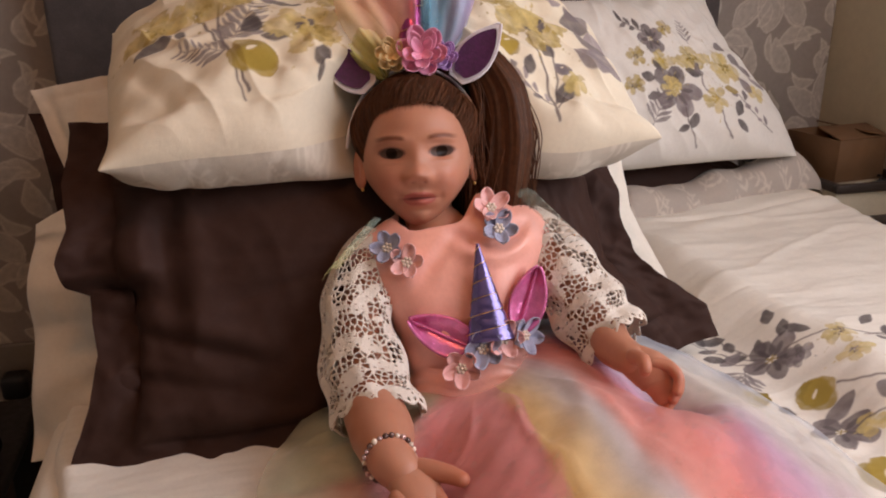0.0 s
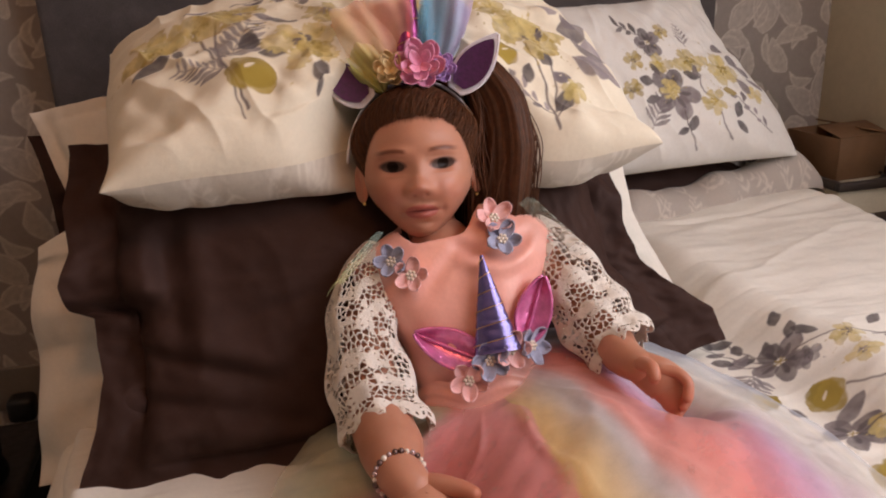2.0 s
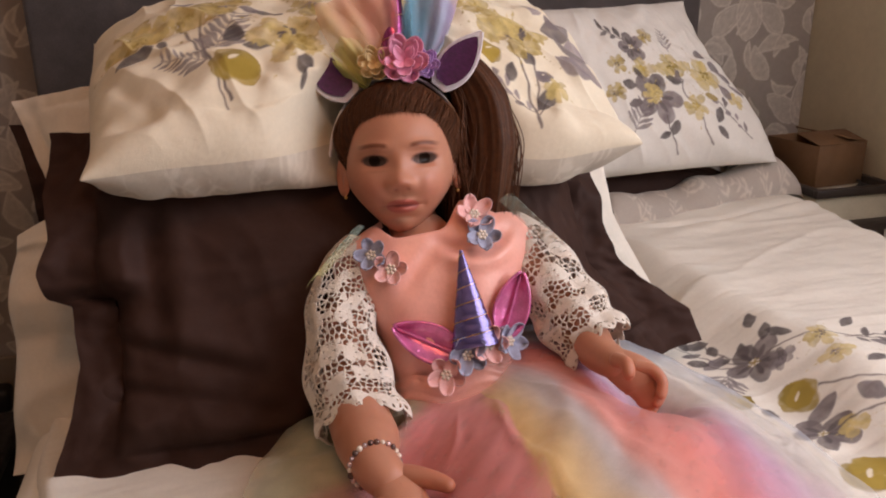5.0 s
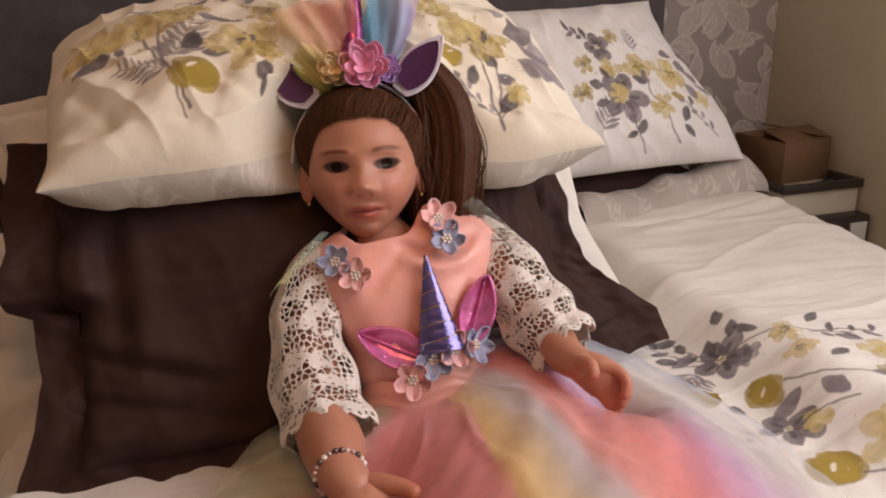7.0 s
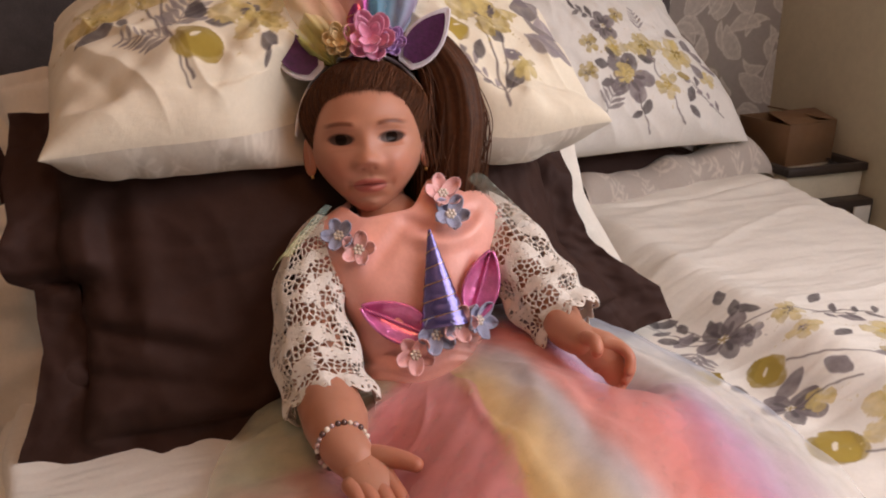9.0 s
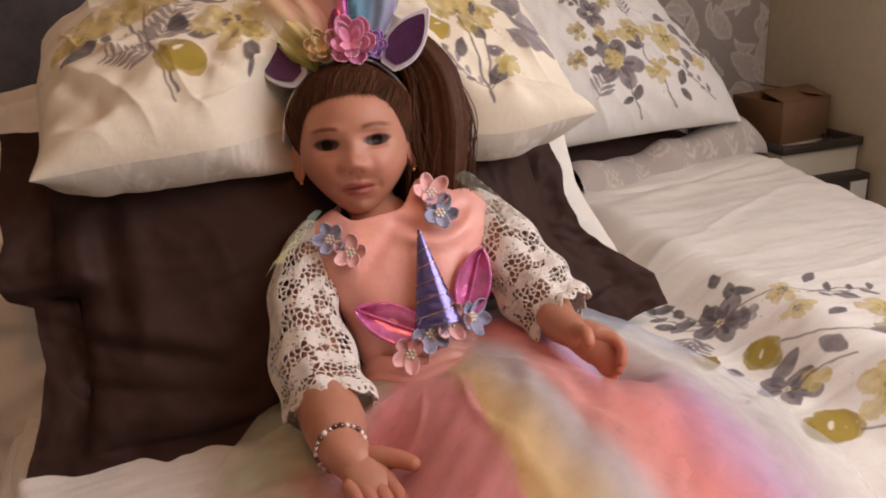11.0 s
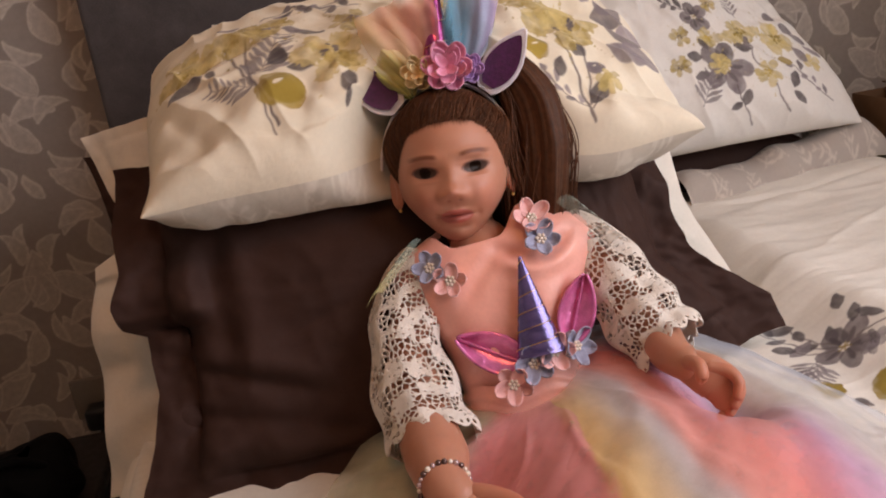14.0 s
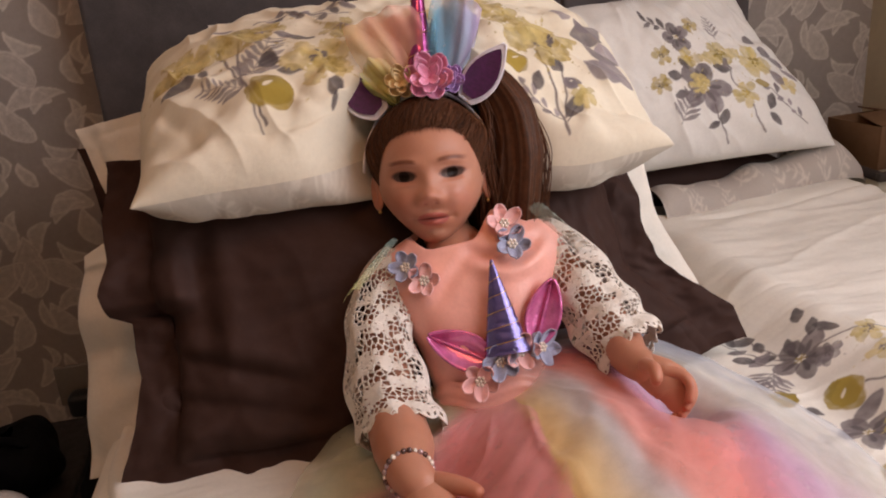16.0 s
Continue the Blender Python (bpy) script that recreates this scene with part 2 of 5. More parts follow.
m_felt_white = material("white_felt", (0.74, 0.70, 0.74), 0.95, vary=0.1, vary_size=0.006, weave=0.0005, weave_size=0.001, sheen=0.3)
m_purple = material("dark_purple_sequin_cloth", (0.070, 0.006, 0.065), 0.55, vary=0.4, vary_size=0.004, weave=0.0006, weave_size=0.0016)
m_pearl = material("ivory_pearl", (0.80, 0.70, 0.60), 0.2, coat=0.7, vary=0.03)
m_bead = material("pink_silver_bead", (0.62, 0.45, 0.45), 0.22, metal=0.6, vary=0.1)
m_bead_dark = material("dark_bronze_bead", (0.16, 0.10, 0.09), 0.25, metal=0.6, vary=0.1)
# white socket plate: its dimness low on the wall is put into the colour
m_socket = material("dimmed_socket_plastic", (0.20, 0.17, 0.14), 0.5, vary=0.1)
m_cable = material("black_cable", (0.015, 0.015, 0.015), 0.5)
m_glass = material("window_pane", (0.9, 0.92, 0.95), 0.05, clear=0.9)


# ---- printed patterns ----
# white cloth of the stacked pillow, the bulb's warm cast put into its colour
WARM_WHITE = np.array((0.76, 0.69, 0.545))
MUSTARD, PALE, GREY, DARKGREY, STEM = (np.array(c) for c in ((0.34, 0.240, 0.048), (0.62, 0.49, 0.20), (0.195, 0.166, 0.175), (0.092, 0.077, 0.080), (0.15, 0.12, 0.115)))


class Print:
    """Watercolour shapes laid over each other on points with flat coordinates x, y in metres."""

    def __init__(self, x, y, ground):
        self.x, self.y = x + 0.0012 * rough(x, y, 0.022, 5, 2), y + 0.0012 * rough(x, y, 0.022, 6, 2)
        self.c = np.broadcast_to(np.array(ground, float), (*x.shape, 3)).copy()
        self.wash = rough(x, y, 0.03, 9)
        self.rag = rough(x, y, 0.011, 12, 3)
        self.pool = rough(x, y, 0.020, 14, 3)

    def lay(self, mask, colour, wash=0.25):
        mask = np.clip(mask * (1 - 0.8 * wash * (0.5 + 0.5 * self.wash)), 0, 1)[..., None]
        self.c = self.c * (1 - mask) + np.array(colour) * mask

    def petal(self, x, y, ang, length, width, colour, edge=0.0022, wash=0.3, point=1.0):
        a = radians(ang)
        u = ((self.x - x) * math.cos(a) + (self.y - y) * math.sin(a)) / length
        v = (self.y - y) * math.cos(a) - (self.x - x) * math.sin(a)
        half = width / 2 * np.sqrt(np.clip(4 * u * (1 - u), 0, 1)) ** point
        self.lay(smooth(-edge, edge, half - np.abs(v)) * (u > 0) * (u < 1), colour, wash)

    def leaf(self, x, y, ang, length, width, colour=DARKGREY):
        self.petal(x, y, ang, length, width, colour, 0.0014, 0.3, 1.7)

    def line(self, pts, width=0.0024, colour=STEM):
        pts = spline(pts, np.linspace(0, len(pts) - 1, 6 * len(pts)))
        d = np.full(self.x.shape, 9.0)
        for (x0, y0), (x1, y1) in zip(pts[:-1], pts[1:]):
            dx, dy = x1 - x0, y1 - y0
            k = np.clip(((self.x - x0) * dx + (self.y - y0) * dy) / (dx * dx + dy * dy + 1e-12), 0, 1)
            d = np.minimum(d, np.hypot(self.x - x0 - k * dx, self.y - y0 - k * dy))
        self.lay(smooth(0.0012, -0.0012, d - width / 2), colour, 0.2)

    def bloom(self, x, y, r, tint=MUSTARD, heart=DARKGREY, seed=0, flat=0.8):
        """A loose watercolour flower: ragged overlapping petals, each a pale wash with darker pools, and a speckled heart."""
        rng = np.random.RandomState(seed + 3)
        pale = tint * 0.45 + (PALE if tint[0] > tint[2] * 1.5 else np.array((0.30, 0.265, 0.275))) * 0.62
        turn = rng.uniform(0, 72)
        near = np.hypot(self.x - x, self.y - y) < 1.4 * r
        for k in rng.permutation(6):
            a = radians(turn + 60 * k + rng.uniform(-16, 16))
            s = (1 - (1 - flat) * abs(math.sin(a))) * rng.uniform(0.80, 1.12) * r
            w = r * rng.uniform(0.62, 0.95)
            dx, dy = self.x - x, self.y - y
            u = (dx * math.cos(a) + dy * math.sin(a)) / s
            v = dy * math.cos(a) - dx * math.sin(a)
            half = w / 2 * np.clip(u, 0, 1) ** 0.45 * np.clip(1 - np.clip(u, 0, 1) ** 4, 0, 1) ** 0.5
            d = half - np.abs(v) + 0.085 * r * self.rag
            mask = near * smooth(-0.0006, 0.0016, d) * (u > 0.02)
            deep = np.clip(0.35 + 0.75 * self.pool + rng.uniform(-0.35, 0.35) + 0.35 * smooth(0.0035, 0.0, d), 0, 1)[..., None]
            colour = pale * (1 - deep) + tint * (0.78 + 0.1 * rng.rand()) * deep
            m = (np.clip(mask * (0.74 + 0.22 * self.wash), 0, 0.92))[..., None]
            self.c = self.c * (1 - m) + colour * m
        if heart is not None:
            for k in range(16):
                a, q = rng.uniform(0, 360), rng.uniform(0.02, 0.22) * r
                self.petal(x + q * math.cos(radians(a)), y + 0.7 * q * math.sin(radians(a)), a + rng.uniform(-40, 40), r * rng.uniform(0.08, 0.20), r * 0.07, heart * rng.uniform(0.9, 1.8), 0.0012, 0.35)

    def pansy(self, x, y, r, colour=DARKGREY, seed=0):
        """A flower of five separate round grey petals."""
        rng = np.random.RandomState(seed + 40)
        for k in range(5):
            a = 72 * k + rng.uniform(-14, 14) + 15 * seed
            px, py = x + 0.14 * r * math.cos(radians(a)), y + 0.14 * r * math.sin(radians(a))
            shade = colour * rng.uniform(1.1, 1.9)
            self.petal(px, py, a, r * rng.uniform(0.8, 1.0), r * rng.uniform(0.62, 0.82), shade, 0.0014, 0.35, 0.8)
            self.petal(px, py, a + 5, r * 0.55, r * 0.20, shade * 0.7, 0.0016, 0.3, 1.2)
        for k in range(6):
            self.petal(x, y, 60 * k + rng.uniform(-20, 20), r * 0.20, r * 0.05, MUSTARD, 0.001, 0.2)

    def bud(self, x, y, r, tint=MUSTARD, seed=0):
        rng = np.random.RandomState(seed)
        for k in range(6):
            a = rng.uniform(0, 360)
            self.petal(x - 0.55 * r * math.cos(radians(a)), y - 0.55 * r * math.sin(radians(a)), a, r * 1.5, r * 1.2, tint * rng.uniform(0.75, 1.2), wash=0.45, point=0.7)
        self.petal(x - 0.2 * r, y, 40, r * 0.5, r * 0.16, WARM_WHITE, 0.0012, 0.1)

    def fern(self, x, y, ang, length, colour=GREY, n=6, spread=0.5):
        a = radians(ang)
        self.line([(x, y), (x + length * 0.5 * math.cos(a), y + length * 0.5 * math.sin(a)), (x + length * math.cos(a), y + length * math.sin(a))], 0.0014, colour)
        for k in range(n):
            d = length * (k + 0.6) / n
            s = length * spread * (1 - 0.6 * k / n)
            for side in (-50, 50):
                self.petal(x + d * math.cos(a), y + d * math.sin(a), ang + side, s, s * 0.22, colour, 0.001, 0.45, 1.5)

    def sprig(self, x, y, ang, length, n=5, size=0.022, colour=DARKGREY, seed=0):
        rng = np.random.RandomState(seed)
        a = radians(ang)
        pts = [(x, y), (x + 0.5 * length * math.cos(a + 0.15), y + 0.5 * length * math.sin(a + 0.15)), (x + length * math.cos(a), y + length * math.sin(a))]
        self.line(pts, 0.0022)
        for k in range(n):
            f = (k + 1) / n
            px, py = np.array(pts[0]) * (1 - f) + np.array(pts[2]) * f
            self.leaf(px, py, ang + (55 if k % 2 else -50) * rng.uniform(0.7, 1.2), size * rng.uniform(0.7, 1.2), size * 0.45, colour * rng.uniform(0.8, 1.6))


# ---- the room ----
X0, X1, Y0, Y1, TOP = -1.75, 1.32, -2.3, 1.60, 2.35


def slab(name, lo, hi, mat, label, category, bevel=0.0):
    return tagged(part(name, box_bm(lo, hi, bevel), mat, None), label, category, kind="structure")


slab("floor", (X0 - 0.1, Y0 - 0.1, -0.1), (X1 + 0.1, Y1 + 0.1, 0), m_carpet, "grey-brown carpet on the bedroom floor", "floor")
slab("ceiling", (X0 - 0.1, Y0 - 0.1, TOP), (X1 + 0.1, Y1 + 0.1, TOP + 0.1), m_ceiling, "plain white painted bedroom ceiling", "ceiling")
slab("wall_north", (X0 - 0.1, Y1, 0), (X1 + 0.1, Y1 + 0.1, TOP), m_plain, "bedroom wall behind the headboard under patterned paper", "wall")
slab("wall_south", (X0 - 0.1, Y0 - 0.1, 0), (X1 + 0.1, Y0, TOP), m_plain, "pale plain bedroom wall facing the bed", "wall")
slab("wall_west", (X0 - 0.1, Y0, 0), (X0, Y1, TOP), m_plain, "pale plain bedroom wall", "wall")
# the east wall is pierced by the window
WY0, WY1, WZ0, WZ1 = -0.75, 0.65, 0.95, 2.10
east = bmesh.new()
for lo, hi in (((X1, Y0, 0), (X1 + 0.1, WY0, TOP)), ((X1, WY1, 0), (X1 + 0.1, Y1, TOP)), ((X1, WY0, 0), (X1 + 0.1, WY1, WZ0)), ((X1, WY0, WZ1), (X1 + 0.1, WY1, TOP))):
    lo, hi = Vector(lo), Vector(hi)
    bmesh.ops.create_cube(east, size=1, matrix=Matrix.LocRotScale((lo + hi) / 2, None, hi - lo))
tagged(part("wall_east", east, m_cream, None), "cream painted side wall beside the bed", "wall", kind="structure")
win = thing("window_1", "white framed bedroom window letting in daylight", "window", (X1 + 0.05, (WY0 + WY1) / 2, WZ0), kind="structure")
for lo, hi in (((X1 + 0.03, WY0, WZ0), (X1 + 0.07, WY0 + 0.05, WZ1)), ((X1 + 0.03, WY1 - 0.05, WZ0), (X1 + 0.07, WY1, WZ1)),
               ((X1 + 0.03, WY0 + 0.05, WZ0), (X1 + 0.07, WY1 - 0.05, WZ0 + 0.05)), ((X1 + 0.03, WY0 + 0.05, WZ1 - 0.05), (X1 + 0.07, WY1 - 0.05, WZ1))):
    part("window_frame", box_bm(lo, hi, 0.004), m_ceiling, win)
pane = part("pane", box_bm((X1 + 0.045, WY0 + 0.05, WZ0 + 0.05), (X1 + 0.051, WY1 - 0.05, WZ1 - 0.05)), m_glass, win)
pane.visible_shadow = False
slab("baseboard", (X0, Y1 - 0.018, 0), (X1 - 0.0, Y1 - 0.003, 0.20), m_skirting, "dark stained skirting board along the papered wall", "baseboard", 0.004)


# wallpaper: leafy paisley scrolls, paler on grey-brown
def paisley(x, z):
    ground, light = np.array((0.315, 0.272, 0.240)), np.array((0.66, 0.60, 0.53))
    TW, TH = 0.232, 0.282
    c = np.broadcast_to(ground, (*x.shape, 3)).copy()
    line_m, fill_m = np.zeros(x.shape), np.zeros(x.shape)
    wx, wz = x / 1.42 + 0.003 * rough(x, z, 0.09, 21), z / 1.42 + 0.003 * rough(x, z, 0.09, 22)

    def leaf(cx, cz, ang, length, width, curl=0.0, veins=True):
        nonlocal line_m, fill_m
        for half in (0, 1):
            u0 = (wx - cx - half * TW / 2 + TW / 2) % TW - TW / 2
            v0 = (wz - cz - half * TH / 2 + TH / 2) % TH - TH / 2
            a = radians(ang if not half else 180 - ang)
            u = (u0 * math.cos(a) + v0 * math.sin(a)) / length + 0.5
            v = v0 * math.cos(a) - u0 * math.sin(a) - curl * length * (u - 0.5) ** 2 * (1 if not half else -1)
            hw = width / 2 * np.clip(np.sin(math.pi * np.clip(u, 0, 1) ** 0.8), 0, 1) ** 0.8
            inside = (u > 0) & (u < 1)
            d = hw - np.abs(v)
            line_m = np.maximum(line_m, inside * smooth(0.0026, 0.0008, np.abs(d - 0.001)))
            f = 0.50 * smooth(0, 0.002, d)
            if veins:
                line_m = np.maximum(line_m, 0.6 * inside * (d > 0.003) * smooth(0.35, 0.9, np.sin(u * length / 0.0052 * math.pi + np.abs(v) * 260)) * (np.abs(v) < width * 0.22))
                line_m = np.maximum(line_m, 0.8 * inside * smooth(0.0014, 0.0006, np.abs(d - width * 0.16)))
            fill_m = np.maximum(fill_m, inside * f)

    for args in ((0.000, 0.000, 90, 0.090, 0.046), (-0.036, -0.012, 140, 0.074, 0.036, 0.3), (0.038, -0.010, 40, 0.074, 0.036, -0.3), (-0.048, -0.052, 190, 0.062, 0.026, 0.9),
                 (0.046, -0.050, -12, 0.062, 0.026, -0.9), (0.004, -0.072, 80, 0.050, 0.014, 0.4), (0.088, 0.046, 70, 0.060, 0.028, 0.5), (-0.092, 0.056, 120, 0.062, 0.030, -0.5),
                 (0.060, 0.084, 150, 0.052, 0.020, 1.1), (-0.050, 0.092, 30, 0.050, 0.020, -1.1), (0.100, -0.088, 110, 0.050, 0.022, 0.8), (-0.098, -0.094, 60, 0.048, 0.020, -0.9),
                 (0.120, 0.005, 95, 0.040, 0.012, 1.2), (0.022, 0.128, 60, 0.040, 0.016, 0.5), (-0.126, -0.02, 80, 0.046, 0.018, 1.0), (0.070, -0.128, 20, 0.044, 0.016, 1.2), (-0.062, -0.130, 150, 0.046, 0.018, -1.0), (-0.010, 0.070, 100, 0.032, 0.012, 0.8), (-0.120, 0.118, 60, 0.036, 0.014, 0.8)):
        leaf(*args)
    m = np.clip(np.maximum(line_m * 0.9, fill_m) * (0.8 + 0.25 * rough(x, z, 0.02, 23)), 0, 1)[..., None]
    return c * (1 - m) + light * m


def wallpaper(x0, x1, z0, z1, step):
    x, z = np.meshgrid(np.arange(x0, x1 + step / 2, step), np.arange(z0, z1 + step / 2, step))
    me = sheet("wallpaper", np.stack([x, np.full(x.shape, Y1 - 0.0025), z], -1), colours=paisley(x, z))
    tagged(part("trim", me, m_paper, None), "grey-brown wallpaper with a paler paisley leaf pattern", "wallpaper", kind="structure")


wallpaper(-0.98, -0.22, 0.20, 1.28, 0.0023)
wallpaper(0.92, 1.318, 0.50, 1.25, 0.0023)

# ---- the bed ----
bed = thing("double_bed", "double bed with a charcoal upholstered panelled headboard", "bed", (0.36, 0.45, 0))
part("divan_base", box_bm((-0.235, -0.45, 0.03), (1.04, 1.50, 0.33), 0.02), m_board, bed)
part("mattress", box_bm((-0.245, -0.46, 0.33), (1.05, 1.51, 0.555), 0.045, 4), m_white, bed, "white covered mattress")
board = part("headboard", box_bm((-0.285, 1.535, 0.1), (0.98, 1.588, 1.32), 0.012), m_board, bed, "charcoal woven headboard with sewn vertical panels")
for a, b in ((-0.285, 0.19), (0.19, 0.585), (0.585, 0.98)):
    part("headboard_panel", box_bm((a + 0.001, 1.515, 0.30), (b - 0.001, 1.537, 1.318), 0.010, 4), m_board, board)


# ---- the duvet ----
def duvet_height(x, y):
    z = 0.578 + 0.062 * smooth(0.61, 0.73, x + 0.10 * (y - 0.75)) * smooth(1.42, 1.30, y)
    z = z + 0.022 * smooth(0.75, 1.05, x) * smooth(0.9, 1.25, y)
    z = z + 0.007 * rough(x, y, 0.35, 31, 2) * smooth(0.4, 0.7, x) + 0.0026 * rough(x * 0.5, y * 1.5, 0.11, 32, 3) + 0.004 * np.clip(1 - 2.6 * np.abs(rough(x * 0.7, y * 1.3, 0.40, 35, 2)), 0, 1) ** 2
    z = z + 0.005 * bump2(x, y, 0.68, 0.80, 0.05, 0.30) * (1 + 0.4 * np.sin(y * 40))
    # soft creases running out from under the fold
    z = z - 0.010 * np.exp(-((y - 1.255 + 0.06 * (x - 0.9) ** 2 + 0.012 * np.sin(9 * x)) / 0.010) ** 2) * smooth(0.70, 0.80, x) * smooth(1.12, 0.95, x)
    z = z + 0.006 * np.exp(-((y - 1.215 - 0.02 * np.sin(7 * x)) / 0.02) ** 2) * smooth(0.68, 0.80, x)
    # rounded over both sides of the bed
    z = z - 0.30 * smooth(1.06, 1.17, x) ** 1.6
    z = z - 0.012 * smooth(0.05, -0.2, x) - 0.30 * smooth(-0.200, -0.262, x + 0.013 * np.sin(y * 13 + 1) + 0.006 * np.sin(y * 31)) ** 1.6
    return z


def duvet_print(x, y):
    # whiter ground than the stacked pillow's; the window's cooler cast is in the colour
    p = Print(x, y, (0.79, 0.755, 0.68))
    # spray of grey blooms and mustard buds along the doll's side of the bed
    p.sprig(0.650, 0.793, 118, 0.125, 6, 0.030, DARKGREY, 1)
    p.leaf(0.630, 0.880, 150, 0.034, 0.022, DARKGREY)
    p.leaf(0.628, 0.842, 200, 0.040, 0.018, GREY)
    p.pansy(0.644, 0.800, 0.036, DARKGREY * 1.15, 2)
    p.line([(0.640, 0.812), (0.622, 0.858), (0.626, 0.900)], 0.0020)
    p.line([(0.636, 0.805), (0.612, 0.822), (0.596, 0.846)], 0.0020)
    p.line([(0.660, 0.800), (0.690, 0.790), (0.740, 0.772), (0.800, 0.752)], 0.0022)
    p.leaf(0.606, 0.838, 150, 0.030, 0.020, DARKGREY)
    p.leaf(0.668, 0.820, 50, 0.028, 0.014, DARKGREY)
    p.leaf(0.760, 0.790, 30, 0.036, 0.014, DARKGREY)
    p.leaf(0.770, 0.752, -30, 0.036, 0.016, GREY)
    p.fern(0.612, 0.806, 215, 0.050, GREY, 5, 0.6)
    p.bloom(0.664, 0.778, 0.018, DARKGREY * 1.3, DARKGREY, 3)
    p.leaf(0.670, 0.850, 60, 0.034, 0.016, DARKGREY)
    p.fern(0.607, 0.800, -120, 0.060)
    p.fern(0.575, 0.640, 230, 0.055)
    p.bud(0.583, 0.744, 0.020, MUSTARD, 4)
    p.leaf(0.600, 0.722, -60, 0.022, 0.012)
    p.bud(0.646, 0.716, 0.025, MUSTARD, 5)
    p.line([(0.668, 0.712), (0.690, 0.690), (0.735, 0.655)])
    p.leaf(0.672, 0.690, 200, 0.050, 0.020, GREY)
    p.leaf(0.690, 0.678, -80, 0.036, 0.024, GREY)
    p.leaf(0.720, 0.700, 20, 0.040, 0.014, DARKGREY)
    p.leaf(0.735, 0.655, -20, 0.060, 0.024, GREY)
    p.pansy(0.628, 0.652, 0.034, DARKGREY * 1.15, 6)
    p.bloom(0.655, 0.640, 0.022, PALE, None, 7)
    p.sprig(0.600, 0.660, 185, 0.045, 5, 0.016, DARKGREY, 8)
    p.line([(0.640, 0.648), (0.665, 0.648), (0.700, 0.632)])
    p.bud(0.618, 0.568, 0.034, MUSTARD, 9)
    p.line([(0.640, 0.555), (0.665, 0.540), (0.700, 0.500)])
    p.bloom(0.690, 0.570, 0.044, PALE, MUSTARD, 10)
    p.bloom(0.715, 0.775, 0.028, PALE * 0.85, DARKGREY, 11)
    p.leaf(0.695, 0.800, 120, 0.036, 0.014, DARKGREY)
    p.bloom(0.706, 0.735, 0.026, PALE, GREY, 12, 0.6)
    p.sprig(0.745, 0.765, -10, 0.085, 6, 0.022, DARKGREY, 13)
    p.bloom(0.800, 0.700, 0.040, PALE * 0.9, MUSTARD, 14, 0.7)
    p.bloom(0.785, 0.655, 0.034, MUSTARD, DARKGREY, 15, 0.7)
    p.sprig(0.810, 0.620, -60, 0.09, 5, 0.03, DARKGREY, 16)
    p.bloom(0.740, 0.480, 0.040, GREY, DARKGREY, 17)
    p.bloom(0.030, 0.690, 0.022, GREY, DARKGREY, 18)
    p.fern(0.520, 0.500, 250, 0.05)
    p.bloom(0.600, 0.400, 0.04, MUSTARD, DARKGREY, 19)
    p.bloom(0.860, 0.520, 0.045, GREY, DARKGREY, 20)
    return p.c


gx, gy = np.meshgrid(np.concatenate([np.linspace(-0.262, 0.45, 100), np.linspace(0.4515, 0.95, 390), np.linspace(0.96, 1.17, 40)]), np.concatenate([np.linspace(-0.5, 0.38, 60), np.linspace(0.3815, 0.95, 440), np.linspace(0.955, 1.335, 90)]))
duvet = thing("duvet", "white duvet with grey and mustard flowers spread over the bed", "duvet", (0.4, 0.4, 0.57))
gz = duvet_height(gx, gy)
part("duvet_cover", sheet("duvet_cover", np.stack([gx, gy, gz], -1), colours=duvet_print(gx, gy)), m_print, duvet)


def leafy(x, y, ground=(0.48, 0.43, 0.385), light=(0.68, 0.62, 0.55)):
    """Grey cloth with small pale leaf sprigs, the reverse of the bedding."""
    p = Print(x, y, np.array(ground))
    rng = np.random.RandomState(4)
    for px in np.arange(x.min(), x.max(), 0.042):
        for py in np.arange(y.min(), y.max(), 0.036):
            p.fern(px + rng.uniform(-0.01, 0.01), py + rng.uniform(-0.01, 0.01), rng.uniform(20, 160), 0.034, np.array(light), 3, 0.55)
    return p.c


def leafy_pale(x, y):
    return leafy(x, y, (0.62, 0.565, 0.47), (0.76, 0.71, 0.61))


# the turned-back edge of the duvet, showing its grey leafy reverse
fu, fv = np.meshgrid(np.linspace(0, 1, 150), np.linspace(0, 1, 60))
fx = 0.695 + 0.46 * fu
front_y = 1.280 + 0.045 * fu
ang = fv * math.pi * 1.15
thick = 0.036 + 0.018 * smooth(0.45, 0.80, fu) - 0.034 * smooth(0.80, 1.0, fu) + 0.006 * np.sin(fu * 17)
fold_P = np.stack([fx, front_y + 0.058 * (1 - np.cos(ang)) + 0.004 * np.sin(24 * fu + 3 * fv), duvet_height(np.minimum(fx, 1.06), np.minimum(front_y, 1.29)) - 0.010 + thick * np.sin(ang) * 1.25 + 0.003 * np.sin(31 * fu)], -1)
fold_P[..., 2] -= 0.10 * smooth(0.90, 1.0, fu) ** 2
part("turned_edge", sheet("turned_edge", fold_P, colours=leafy(fx, front_y + 0.09 * fv)), m_print, duvet, "grey turned-back edge printed with pale leaves")


